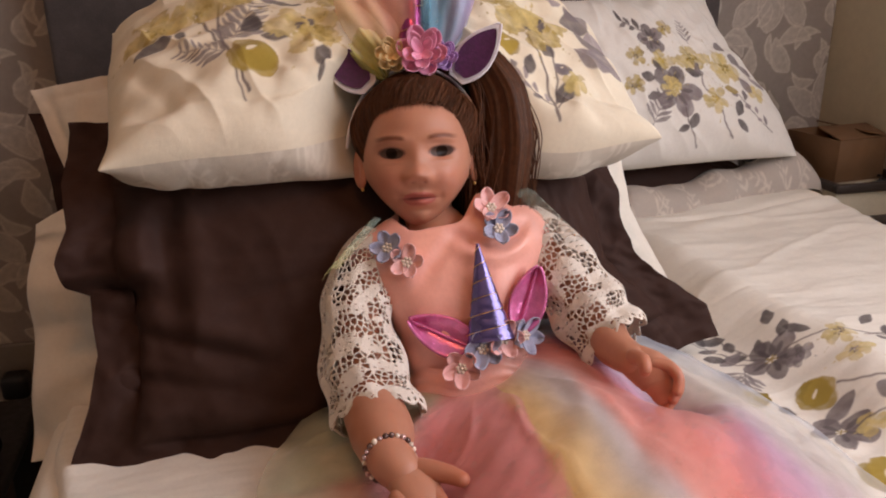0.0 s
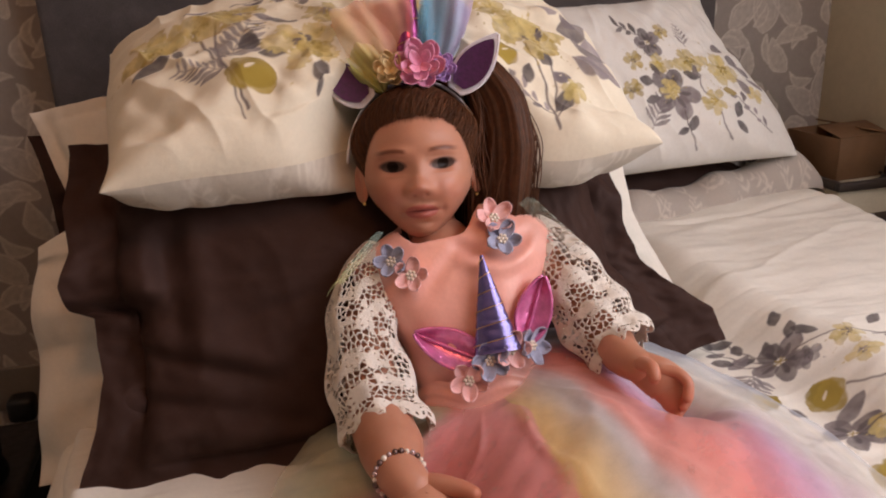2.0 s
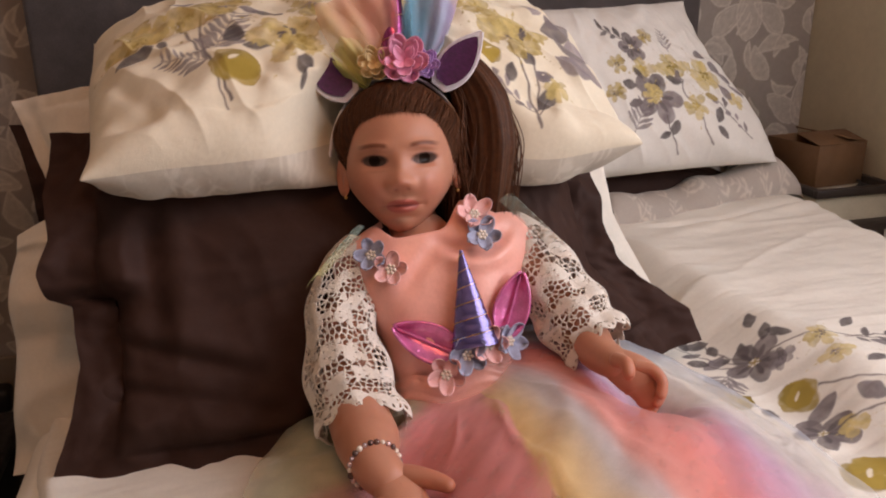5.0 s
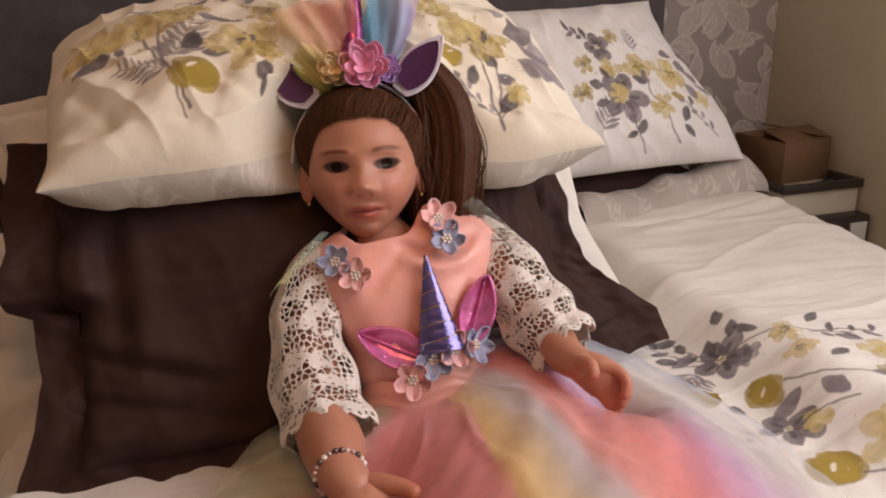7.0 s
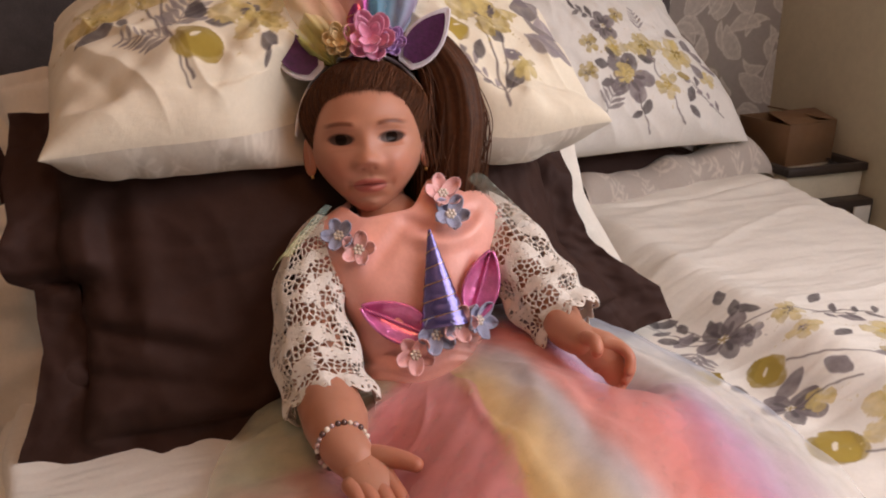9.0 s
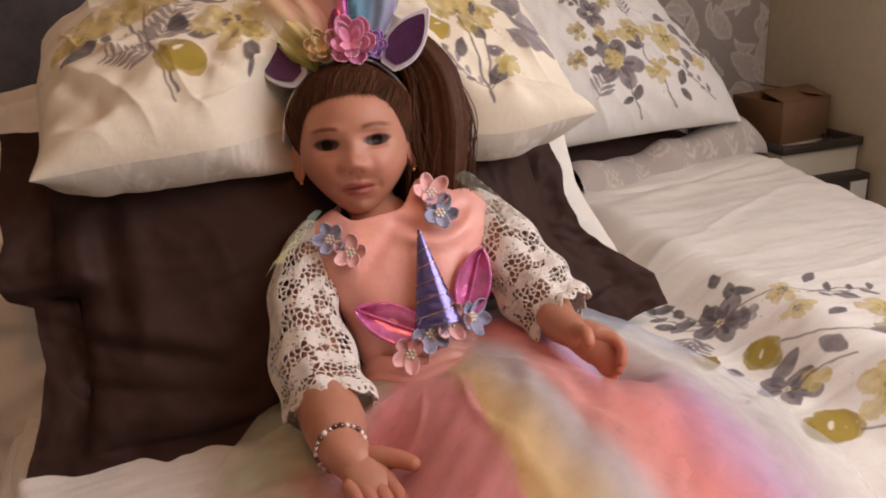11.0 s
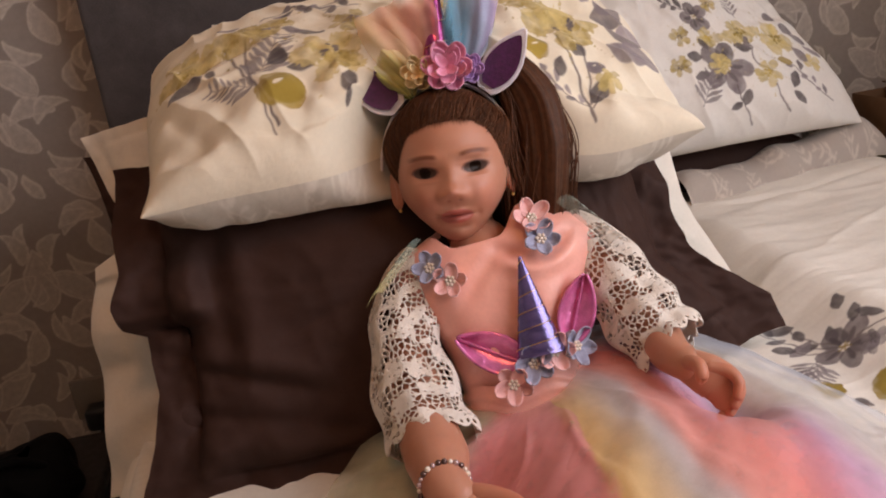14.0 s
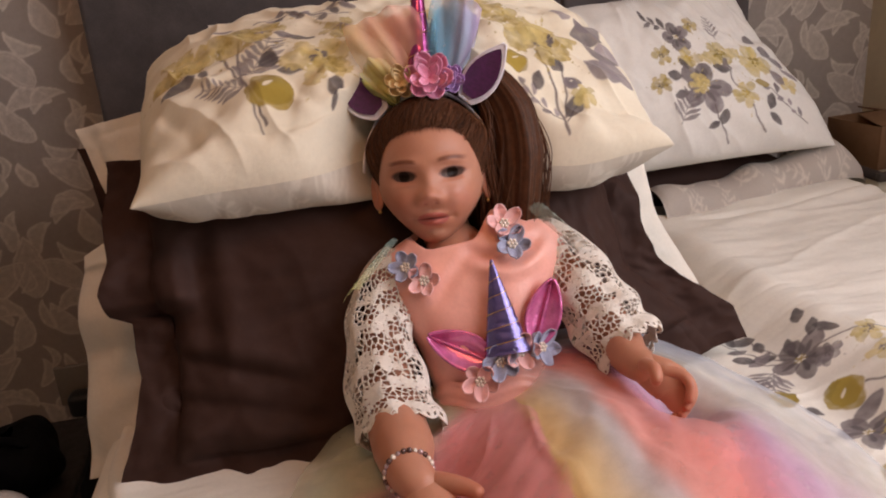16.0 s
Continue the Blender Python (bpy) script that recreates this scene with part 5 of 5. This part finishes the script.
def frill(centre, ax_a, ax_b, reach, seed, tints):
    """A small gathered shoulder frill of tulle."""
    t, s = np.meshgrid(np.linspace(0, 1, 60), np.linspace(0, 1, 12))
    c0 = np.array(centre)
    base = c0 + (t - 0.5)[..., None] * np.array(ax_a)
    P = base + (s * reach)[..., None] * np.array(ax_b) + (0.006 * s * np.sin(t * 38 + seed))[..., None] * np.cross(unit(ax_a), unit(ax_b)) + (0.010 * np.sin(s * math.pi))[..., None] * np.array((0, -0.3, 0.8))
    col = np.array(tints[0]) * (1 - t[..., None]) + np.array(tints[1]) * t[..., None]
    part("shoulder_frill", sheet("shoulder_frill", P, colours=col), m_veil, dress, "sheer gathered tulle frill")


frill((0.128, 0.815, 0.795), (0.05, 0.02, 0.045), (-0.75, -0.25, -0.35), 0.026, 1, ((0.62, 0.60, 0.25), (0.30, 0.45, 0.40)))
frill((0.322, 0.795, 0.815), (0.05, -0.02, -0.05), (0.75, -0.2, 0.05), 0.026, 2, ((0.35, 0.48, 0.42), (0.66, 0.62, 0.50)))


def ball_me(name, c, r, nu=12, nv=8):
    return sheet(name, ball_points(c, (r, r, r), nu=nu, nv=nv), wrap=True)


def blossom(parent, at, normal, radius, mat, label, spin=0.0, petals=5, pearls=True, cup=0.35):
    """A cut-felt flower: separate notched petals round a cluster of pearls."""
    n = unit(normal)
    e1 = unit(np.cross(n, (0.2, 0.1, 1.0)))
    e2 = np.cross(n, e1)
    head = None
    for k in range(petals):
        a0 = 2 * math.pi * k / petals + spin
        t, s = np.meshgrid(np.linspace(-1, 1, 13), np.linspace(0, 1, 12))
        wide = 0.60 * np.sin(math.pi * (0.04 + 0.95 * s)) ** 0.75
        tip = radius * (0.54 - 0.50 * np.cos(math.pi * s))
        P = np.array(at) + tip[..., None] * (math.cos(a0) * e1 + math.sin(a0) * e2) + (t * wide * radius * 0.72)[..., None] * (-math.sin(a0) * e1 + math.cos(a0) * e2)
        lift = cup * radius * s ** 1.5 + 0.22 * radius * t * t * s - 0.10 * radius * np.cos(t * 3) * s + 0.0012 * (k % 2) + 0.06 * radius * math.sin(k * 2.4 + spin)
        ob = part("petal", sheet("petal", P + lift[..., None] * n), mat, parent if head is None else head)
        ob.modifiers.new("thickness", "SOLIDIFY").thickness = 0.0009
        if head is None:
            head = ob
            ob.name = "flower"
            tagged(ob, label)
    if pearls:
        for k in range(7):
            a0, rr = (0, 0) if k == 0 else (k * math.pi / 3, 0.0042)
            c = np.array(at) + rr * (math.cos(a0) * e1 + math.sin(a0) * e2) + 0.0042 * n
            part("pearl", ball_me("pearl", c, 0.0021, 10, 7), m_pearl, head)
    return head


def on_chest(r, u, out=0.003):
    f = float(chest(r, u)) + out
    e = 0.004
    nr = -(float(chest(r + e, u)) - float(chest(r - e, u))) / (2 * e)
    nu_ = -(float(chest(r, u + e)) - float(chest(r, u - e))) / (2 * e)
    return TO + r * TR + u * TU + f * TF, unit(np.clip(nr, -1, 1) * TR + np.clip(nu_, -1, 1) * TU + TF)


for r, u, size, mat, label, spin in ((-0.068, 0.150, 0.0175, m_felt_blue, "blue-grey felt flower with a pearl centre", 0.3), (-0.051, 0.131, 0.0180, m_felt_pink, "pink felt flower with a pearl centre", 0.9),
                                     (0.048, 0.172, 0.0200, m_felt_pink, "coral pink felt flower with a pearl centre", 0.1), (0.051, 0.148, 0.0190, m_felt_blue, "blue-grey felt flower with a pearl centre", 0.6),
                                     (-0.017, 0.013, 0.0195, m_felt_pink, "pink felt flower with a pearl centre", 0.5), (0.008, 0.028, 0.0195, m_felt_blue, "blue-grey felt flower with a pearl centre", 0.2),
                                     (0.031, 0.034, 0.0195, m_felt_pink, "pink felt flower with a pearl centre", 0.8), (0.054, 0.033, 0.0195, m_felt_blue, "blue-grey felt flower with a pearl centre", 0.4)):
    at, nrm = on_chest(r, u, 0.013 if u < 0.05 else 0.003)
    blossom(dress, at, nrm, size, mat, label, spin)


def horn_points(base, tip, radius, ridges=5.0, n=90, m=40, squash=1.0, axis=(0, 0, 1)):
    b, t = np.array(base), np.array(tip)
    d = unit(t - b)
    e1 = unit(np.cross(d, np.array(axis)))
    e2 = np.cross(d, e1)
    k, a = np.meshgrid(np.linspace(0, 1, n), np.linspace(0, 2 * math.pi, m, endpoint=False), indexing="ij")
    r = radius * (1 - 0.94 * k) * (1 + 0.035 * np.abs(np.sin(math.pi * (k * ridges * 2 + a / (2 * math.pi)))))
    return b + k[..., None] * (t - b) + (r * np.cos(a))[..., None] * e1 + (squash * r * np.sin(a))[..., None] * e2


def horn(parent, base, tip, radius, mat, label, squash=1.0, turns=6):
    ob = part("horn", sheet("horn", horn_points(base, tip, radius, squash=squash, axis=TF), wrap=True), mat, parent, label)
    b, t = np.array(base), np.array(tip)
    d = unit(t - b)
    e1 = unit(np.cross(d, TF))
    e2 = np.cross(d, e1)
    k = np.linspace(0, 0.97, 90)
    a = k * turns * 2 * math.pi
    r = radius * (1 - 0.94 * k) * 1.06 + 0.0003
    path = b + k[:, None] * (t - b) + (r * np.cos(a))[:, None] * e1 + (squash * r * np.sin(a))[:, None] * e2
    part("gold_thread", tube("gold_thread", path, np.full(90, 0.00042), 6), m_gold, ob)
    return ob


h0, _ = on_chest(0.018, 0.034, 0.015)
h1, _ = on_chest(0.024, 0.136, 0.014)
horn(dress, h0, h1, 0.0245, m_horn, "padded iridescent blue horn wound with thread", 0.55)


def soft_ear(parent, root, tip, width, normal, mat, inner, label, curl=0.2):
    """A leaf-shaped padded ear with a raised rim."""
    b, t = np.array(root), np.array(tip)
    d = t - b
    n = unit(np.array(normal) - unit(d) * (np.array(normal) @ unit(d)))
    e = np.cross(unit(d), n)
    ln = np.linalg.norm(d)

    def leaf(scale, lift, puff):
        s, q = np.meshgrid(np.linspace(0, 1, 40), np.linspace(-1, 1, 17), indexing="ij")
        hw = width / 2 * np.sin(math.pi * np.clip(0.06 + 0.94 * s, 0, 1) ** 0.85) ** 0.75
        mid = 0.5 + (s - 0.5) * scale
        return b + (mid * ln)[..., None] * unit(d) + (q * hw * scale)[..., None] * e + (lift + puff * (1 - q * q) * np.sin(s * math.pi) + curl * width * q * q)[..., None] * n

    ob = part("ear", sheet("ear", leaf(1.0, 0, 0.0)), mat, parent, label)
    ob.modifiers.new("thickness", "SOLIDIFY").thickness = 0.0028
    if inner is not None:
        part("ear_lining", sheet("ear_lining", leaf(0.82, 0.0022, -0.0005)), inner, ob)
    return ob


for (r0, u0), (r1, u1), w in (((0.002, 0.028), (-0.060, 0.071), 0.038), ((0.052, 0.040), (0.084, 0.100), 0.036)):
    p0, n0 = on_chest(r0, u0, 0.006)
    p1 = TO + r1 * TR + u1 * TU + (float(chest(min(r1, 0.070), u1)) + 0.006) * TF
    ob = soft_ear(dress, p0, p1, w, TF, m_foil, None, "shiny pink film ear", 0.25)
    # a sewn crease down the middle
    part("ear_seam", tube("ear_seam", [p0 + 0.004 * TF, (p0 + p1) / 2 + 0.003 * TF, p1 + 0.004 * TF], (0.0012, 0.0016, 0.0010), 8), m_foil, ob)

# ---- the headband ----
band = thing("unicorn_headband", "unicorn headband with horn, felt ears, roses and rainbow tulle", "headband", tuple(HEAD + 0.085 * HY))
arc = np.linspace(-1.42, 1.42, 60)
bp = HEAD + np.array([0.0765 * math.sin(t) * HX + (0.0955 * math.cos(t)) * HY + (-0.004 - 0.004 * math.cos(t)) * HZ for t in arc])
part("band", tube("band", bp, np.full(60, 0.0042), 10, 0.45, HZ), m_felt_white, band, "white covered headband")


def hp(x, y, z):
    return HEAD + x * HX + y * HY + z * HZ


soft_ear(band, hp(0.047, 0.078, 0.006), hp(0.098, 0.133, 0.014), 0.041, unit(HZ - 0.1 * HX), m_felt_white, m_purple, "white felt ear lined with dark purple", 0.02)
soft_ear(band, hp(-0.046, 0.074, 0.004), hp(-0.095, 0.126, -0.002), 0.044, unit(HZ + 0.15 * HX), m_felt_white, m_purple, "white felt ear lined with dark purple", 0.02)
horn(band, hp(0.000, 0.094, -0.006), hp(0.010, 0.255, -0.020), 0.0185, m_hornpink, "tall iridescent magenta horn wound with gold thread", 1.0, 7)


def rosette(at, r, mats, label):
    """A gathered rose: rings of cupped petals."""
    base = None
    for ring, (n, rad, cup) in enumerate(((6, r * 1.08, 0.45), (5, r * 0.84, 0.85), (4, r * 0.56, 1.5))):
        h = blossom(band if base is None else base, at + (0.003 + 0.003 * ring) * HZ, unit(HZ + 0.1 * HY), rad, mats[ring % len(mats)], label if base is None else "", 0.5 * ring, n, False, cup)
        if base is None:
            base = h
        else:
            h.name = "petal"


rosette(hp(0.012, 0.106, 0.014), 0.024, (m_felt_rose,), "ruffled pink felt rose")
rosette(hp(0.034, 0.102, 0.008), 0.015, (m_felt_lilac,), "small lilac felt rose")
rosette(hp(-0.019, 0.105, 0.010), 0.017, (m_felt_cream,), "pale yellow felt rose")


def plume(root, tip, width, tints, seed, n=5):
    """Gathered tulle standing up beside the horn."""
    r0, t0 = np.array(root), np.array(tip)
    d = unit(t0 - r0)
    e = unit(np.cross(d, HZ))
    n_ = np.cross(e, d)
    rng = np.random.RandomState(seed)
    for k in range(n):
        t, s = np.meshgrid(np.linspace(-1, 1, 40), np.linspace(0, 1, 36))
        fan = 0.16 + 0.84 * np.sin(np.clip(s * 1.25, 0, 1) * math.pi / 2) ** 0.8
        ph = rng.uniform(0, 6, 3)
        P = r0 + (s * np.linalg.norm(t0 - r0) * (1 - 0.10 * t * t))[..., None] * d + (t * width / 2 * fan * rng.uniform(0.75, 1.05))[..., None] * e
        P = P + ((0.006 * np.sin(t * 4 + ph[0] + 5 * s) + 0.002 * np.sin(t * 11 + ph[1] + 6 * s)) * (0.3 + s) + (k - n / 2) * 0.007 * (0.2 + s) + 0.012 * np.sin(s * 3 + ph[2]) * s)[..., None] * n_
        q = np.clip((s * 0.35 + (t + 1) / 2 * 0.65 + 0.08 * np.sin(t * 9 + ph[1])), 0, 1)
        col = np.stack([np.interp(q, np.linspace(0, 1, len(tints)), [c[j] for c in tints]) for j in range(3)], -1)
        part("tulle_plume", sheet("tulle_plume", P, colours=col), m_plume, band, "gathered sheer tulle")


plume(hp(-0.020, 0.092, -0.006), hp(-0.038, 0.185, -0.030), 0.100, ((0.78, 0.66, 0.30), (0.86, 0.58, 0.34), (0.88, 0.46, 0.34), (0.86, 0.38, 0.36)), 1, 8)
plume(hp(-0.030, 0.084, 0.004), hp(-0.052, 0.130, -0.006), 0.040, ((0.55, 0.55, 0.12), (0.70, 0.62, 0.20), (0.78, 0.60, 0.30)), 5, 4)
plume(hp(0.022, 0.096, -0.006), hp(0.052, 0.190, -0.030), 0.060, ((0.10, 0.30, 0.46), (0.16, 0.46, 0.62), (0.42, 0.50, 0.66), (0.50, 0.40, 0.66)), 3, 8)

# ---- bracelet and earrings ----
bracelet = thing("bead_bracelet", "bracelet of pearl and bronze beads round the doll's wrist", "bracelet", (0.120, 0.625, 0.650))
bc, bd = np.array((0.1205, 0.6270, 0.6545)), unit((0.03, -0.95, -0.10))
b1 = unit(np.cross(bd, (0, 0, 1.0)))
b2 = np.cross(bd, b1)
for k in range(26):
    t = 2 * math.pi * k / 26
    c = bc + 0.0228 * (math.cos(t) * b1 + math.sin(t) * b2) + 0.004 * math.sin(t) * bd
    part("bead", ball_me("bead", c, 0.0029 if k % 3 else 0.0024, 12, 8), (m_pearl, m_bead, m_bead_dark)[(k * 2 + k // 5) % 3], bracelet)
for s in (-1, 1):
    tagged(part("earring", ball_me("earring", hp(s * 0.0615, -0.035, 0.010), 0.0020), m_gold, None), "tiny gold ball earring in the doll's ear", "earring", "earrings")

# ---- right-hand bedside: cabinet, box and leads ----
cab = thing("bedside_cabinet", "cream bedside cabinet with dark edging beside the bed", "cabinet", (1.22, 1.43, 0))
part("cabinet_body", box_bm((1.125, 1.285, 0.0), (1.312, 1.585, 0.655), 0.004), m_cabinet, cab)
for lo, hi in (((1.120, 1.276, 0.655), (1.314, 1.290, 0.672)), ((1.120, 1.290, 0.655), (1.134, 1.590, 0.672)), ((1.300, 1.290, 0.655), (1.314, 1.590, 0.672)), ((1.134, 1.576, 0.655), (1.300, 1.590, 0.672))):
    part("rim", box_bm(lo, hi, 0.002), m_trim, cab, "dark edging strip")
drawer = part("drawer", box_bm((1.135, 1.245, 0.50), (1.312, 1.284, 0.605), 0.004), m_trim, cab, "dark drawer front")
part("label_card", box_bm((1.262, 1.2415, 0.545), (1.302, 1.2446, 0.592), 0.0), m_label, drawer, "pale card label")

cardboard = thing("cardboard_box", "small open brown cardboard box on the bedside cabinet", "box", (1.205, 1.43, 0.655))
BM = pose(1.226, 1.425, 0.6565, 0, 0, 6)


def card(name, lo, hi, tilt=None):
    bm = box_bm(lo, hi, 0.0008, 1)
    if tilt:
        about, axis, deg = tilt
        bmesh.ops.rotate(bm, cent=about, matrix=Matrix.Rotation(radians(deg), 3, axis), verts=bm.verts[:])
    bmesh.ops.transform(bm, matrix=BM, verts=bm.verts[:])
    part(name, bm, m_card, cardboard)


bw, bd_, bh, th_ = 0.064, 0.072, 0.086, 0.003
card("bottom", (-bw, -bd_, 0), (bw, bd_, th_))
card("side", (-bw, -bd_, th_), (bw, -bd_ + th_, bh))
card("side", (-bw, bd_ - th_, th_), (bw, bd_, bh))
card("side", (-bw, -bd_ + th_, th_), (-bw + th_, bd_ - th_, bh))
card("side", (bw - th_, -bd_ + th_, th_), (bw, bd_ - th_, bh))
card("flap", (-bw, -bd_, bh), (bw, -bd_ + 0.066, bh + th_), ((0, -bd_, bh), "X", 14))
card("flap", (bw - 0.055, -bd_, bh), (bw, bd_, bh + th_), ((bw, 0, bh), "Y", 12))
for k, pts in enumerate(([(1.262, 1.330, 0.660), (1.280, 1.345, 0.664), (1.290, 1.375, 0.660), (1.297, 1.40, 0.660)], [(1.235, 1.320, 0.660), (1.262, 1.312, 0.666), (1.275, 1.335, 0.662), (1.285, 1.33, 0.660)], [(1.16, 1.305, 0.661), (1.19, 1.297, 0.668), (1.215, 1.304, 0.661)])):
    tagged(part("cable", tube("cable", pts, np.full(len(pts), 0.0026), 8), m_cable if k < 2 else m_label, None), "thin loose cable lying on the bedside cabinet", "cable", "cables on the cabinet")

# ---- left-hand bedside ----
table = thing("bedside_table", "low dark wooden bedside table in the shade", "table", (-0.62, 1.0, 0))
part("tabletop", box_bm((-0.95, 0.62, 0.375), (-0.345, 1.33, 0.40), 0.006), m_table, table)
for x, y in ((-0.92, 0.65), (-0.38, 0.65), (-0.92, 1.30), (-0.38, 1.30)):
    part("leg", box_bm((x - 0.02, y - 0.02, 0), (x + 0.02, y + 0.02, 0.375), 0.003), m_table, table)

mug = thing("patterned_mug", "white ceramic mug with orange, pink and black floral marks", "mug", (-0.470, 0.960, 0.4))
mx, my = -0.470, 0.975
part("cup", lathe("cup", (mx, my, 0.4), ((0.001, 0.0), (0.034, 0.0), (0.038, 0.004), (0.0405, 0.056), (0.0415, 0.112), (0.040, 0.114), (0.038, 0.111), (0.037, 0.056), (0.035, 0.010), (0.001, 0.008)), 48), m_porcelain, mug)
part("coffee", lathe("coffee", (mx, my, 0.4), ((0.0005, 0.090), (0.0373, 0.090)), 40), m_card, mug, "brown drink in the mug")
rng = np.random.RandomState(3)
for k in range(12):
    a0, zz, sz = rng.uniform(-2.6, -0.4), 0.425 + rng.uniform(0, 0.072), rng.uniform(0.004, 0.008)
    t, s = np.meshgrid(np.linspace(-1, 1, 9), np.linspace(-1, 1, 9))
    q = 1 - 0.35 * np.abs(t)
    aa_ = a0 + t * sz / 0.037
    P = np.stack([mx + 0.0420 * np.cos(aa_), my + 0.0420 * np.sin(aa_), zz + s * sz * q * 0.8], -1)
    part("painted_mark", sheet("painted_mark", P), (m_felt_rose, m_felt_cream, m_dark, m_felt_pink)[k % 4], mug)

jar = thing("white_globe", "round white glossy globe standing on the bedside table", "globe", (-0.375, 0.925, 0.4))
gp = np.array([(0.001, 0.0), (0.022, 0.0), (0.024, 0.006)] + [(0.050 * math.cos(t), 0.068 + 0.050 * math.sin(t)) for t in np.linspace(-1.05, 1.55, 24)])
part("globe", lathe("globe", (-0.378, 0.925, 0.4), gp, 44), m_porcelain, jar)

lamp = thing("table_lamp", "unlit black table lamp with tapered shade", "lamp", (-0.652, 1.17, 0.4))
part("foot", lathe("foot", (-0.652, 1.17, 0.4), ((0.001, 0), (0.055, 0), (0.057, 0.006), (0.05, 0.012), (0.012, 0.018), (0.009, 0.03), (0.009, 0.13), (0.001, 0.13))), m_dark, lamp)
part("shade", lathe("shade", (-0.652, 1.17, 0.4), ((0.102, 0.088), (0.122, 0.105), (0.132, 0.135), (0.124, 0.370), (0.120, 0.372), (0.128, 0.135), (0.118, 0.106), (0.100, 0.092))), m_bag, lamp, "black fabric shade")

bag = thing("black_bag", "slumped black nylon bag in the shade beside the bed", "bag", (-0.425, 1.13, 0.4))
b_, a_ = np.meshgrid(np.linspace(0, 2 * math.pi, 48, endpoint=False), np.linspace(0.04, math.pi - 0.04, 30))
q = 1 + 0.10 * np.sin(3 * b_ + 2 * a_) + 0.06 * np.sin(7 * b_) * np.sin(3 * a_)
Pb = np.stack([-0.425 + 0.070 * q * np.sin(a_) ** 0.6 * np.cos(b_), 1.13 + 0.075 * q * np.sin(a_) ** 0.6 * np.sin(b_), 0.400 + 0.048 * (1 - np.cos(a_)) * (1 + 0.05 * np.sin(2 * b_))], -1)
part("bag_body", sheet("bag_body", Pb, wrap=True, flip=True), m_bag, bag)
part("bag_handle", tube("bag_handle", [(-0.465, 1.10, 0.484), (-0.45, 1.09, 0.502), (-0.41, 1.09, 0.504), (-0.39, 1.10, 0.484)], (0.006, 0.006, 0.006, 0.006), 10), m_bag, bag)

socket = thing("wall_socket", "white wall socket with a black plug in it", "socket", (-0.45, Y1 - 0.004, 0.33))
part("plate", box_bm((-0.50, Y1 - 0.014, 0.295), (-0.41, Y1 - 0.003, 0.385), 0.004), m_socket, socket)
plug = part("plug", box_bm((-0.475, Y1 - 0.060, 0.285), (-0.425, Y1 - 0.014, 0.335), 0.012, 3), m_dark, socket, "black plug")
part("plug_cable", tube("plug_cable", [(-0.45, Y1 - 0.045, 0.288), (-0.455, Y1 - 0.05, 0.2), (-0.43, Y1 - 0.055, 0.08), (-0.36, Y1 - 0.06, 0.01)], np.full(4, 0.0035), 8), m_cable, plug)

# ceiling lamp over the bed, out of view
pend = thing("ceiling_lamp", "warm lit ceiling lamp hanging on a short black flex", "lamp", (0.02, 0.02, TOP))
part("rose", lathe("rose", (0.02, 0.02, TOP - 0.03), ((0.001, 0), (0.045, 0.0), (0.05, 0.03), (0.001, 0.03))), m_ceiling, pend)
part("flex", tube("flex", [(0.02, 0.02, TOP - 0.03), (0.019, 0.02, TOP - 0.14)], (0.003, 0.003), 8), m_cable, pend)
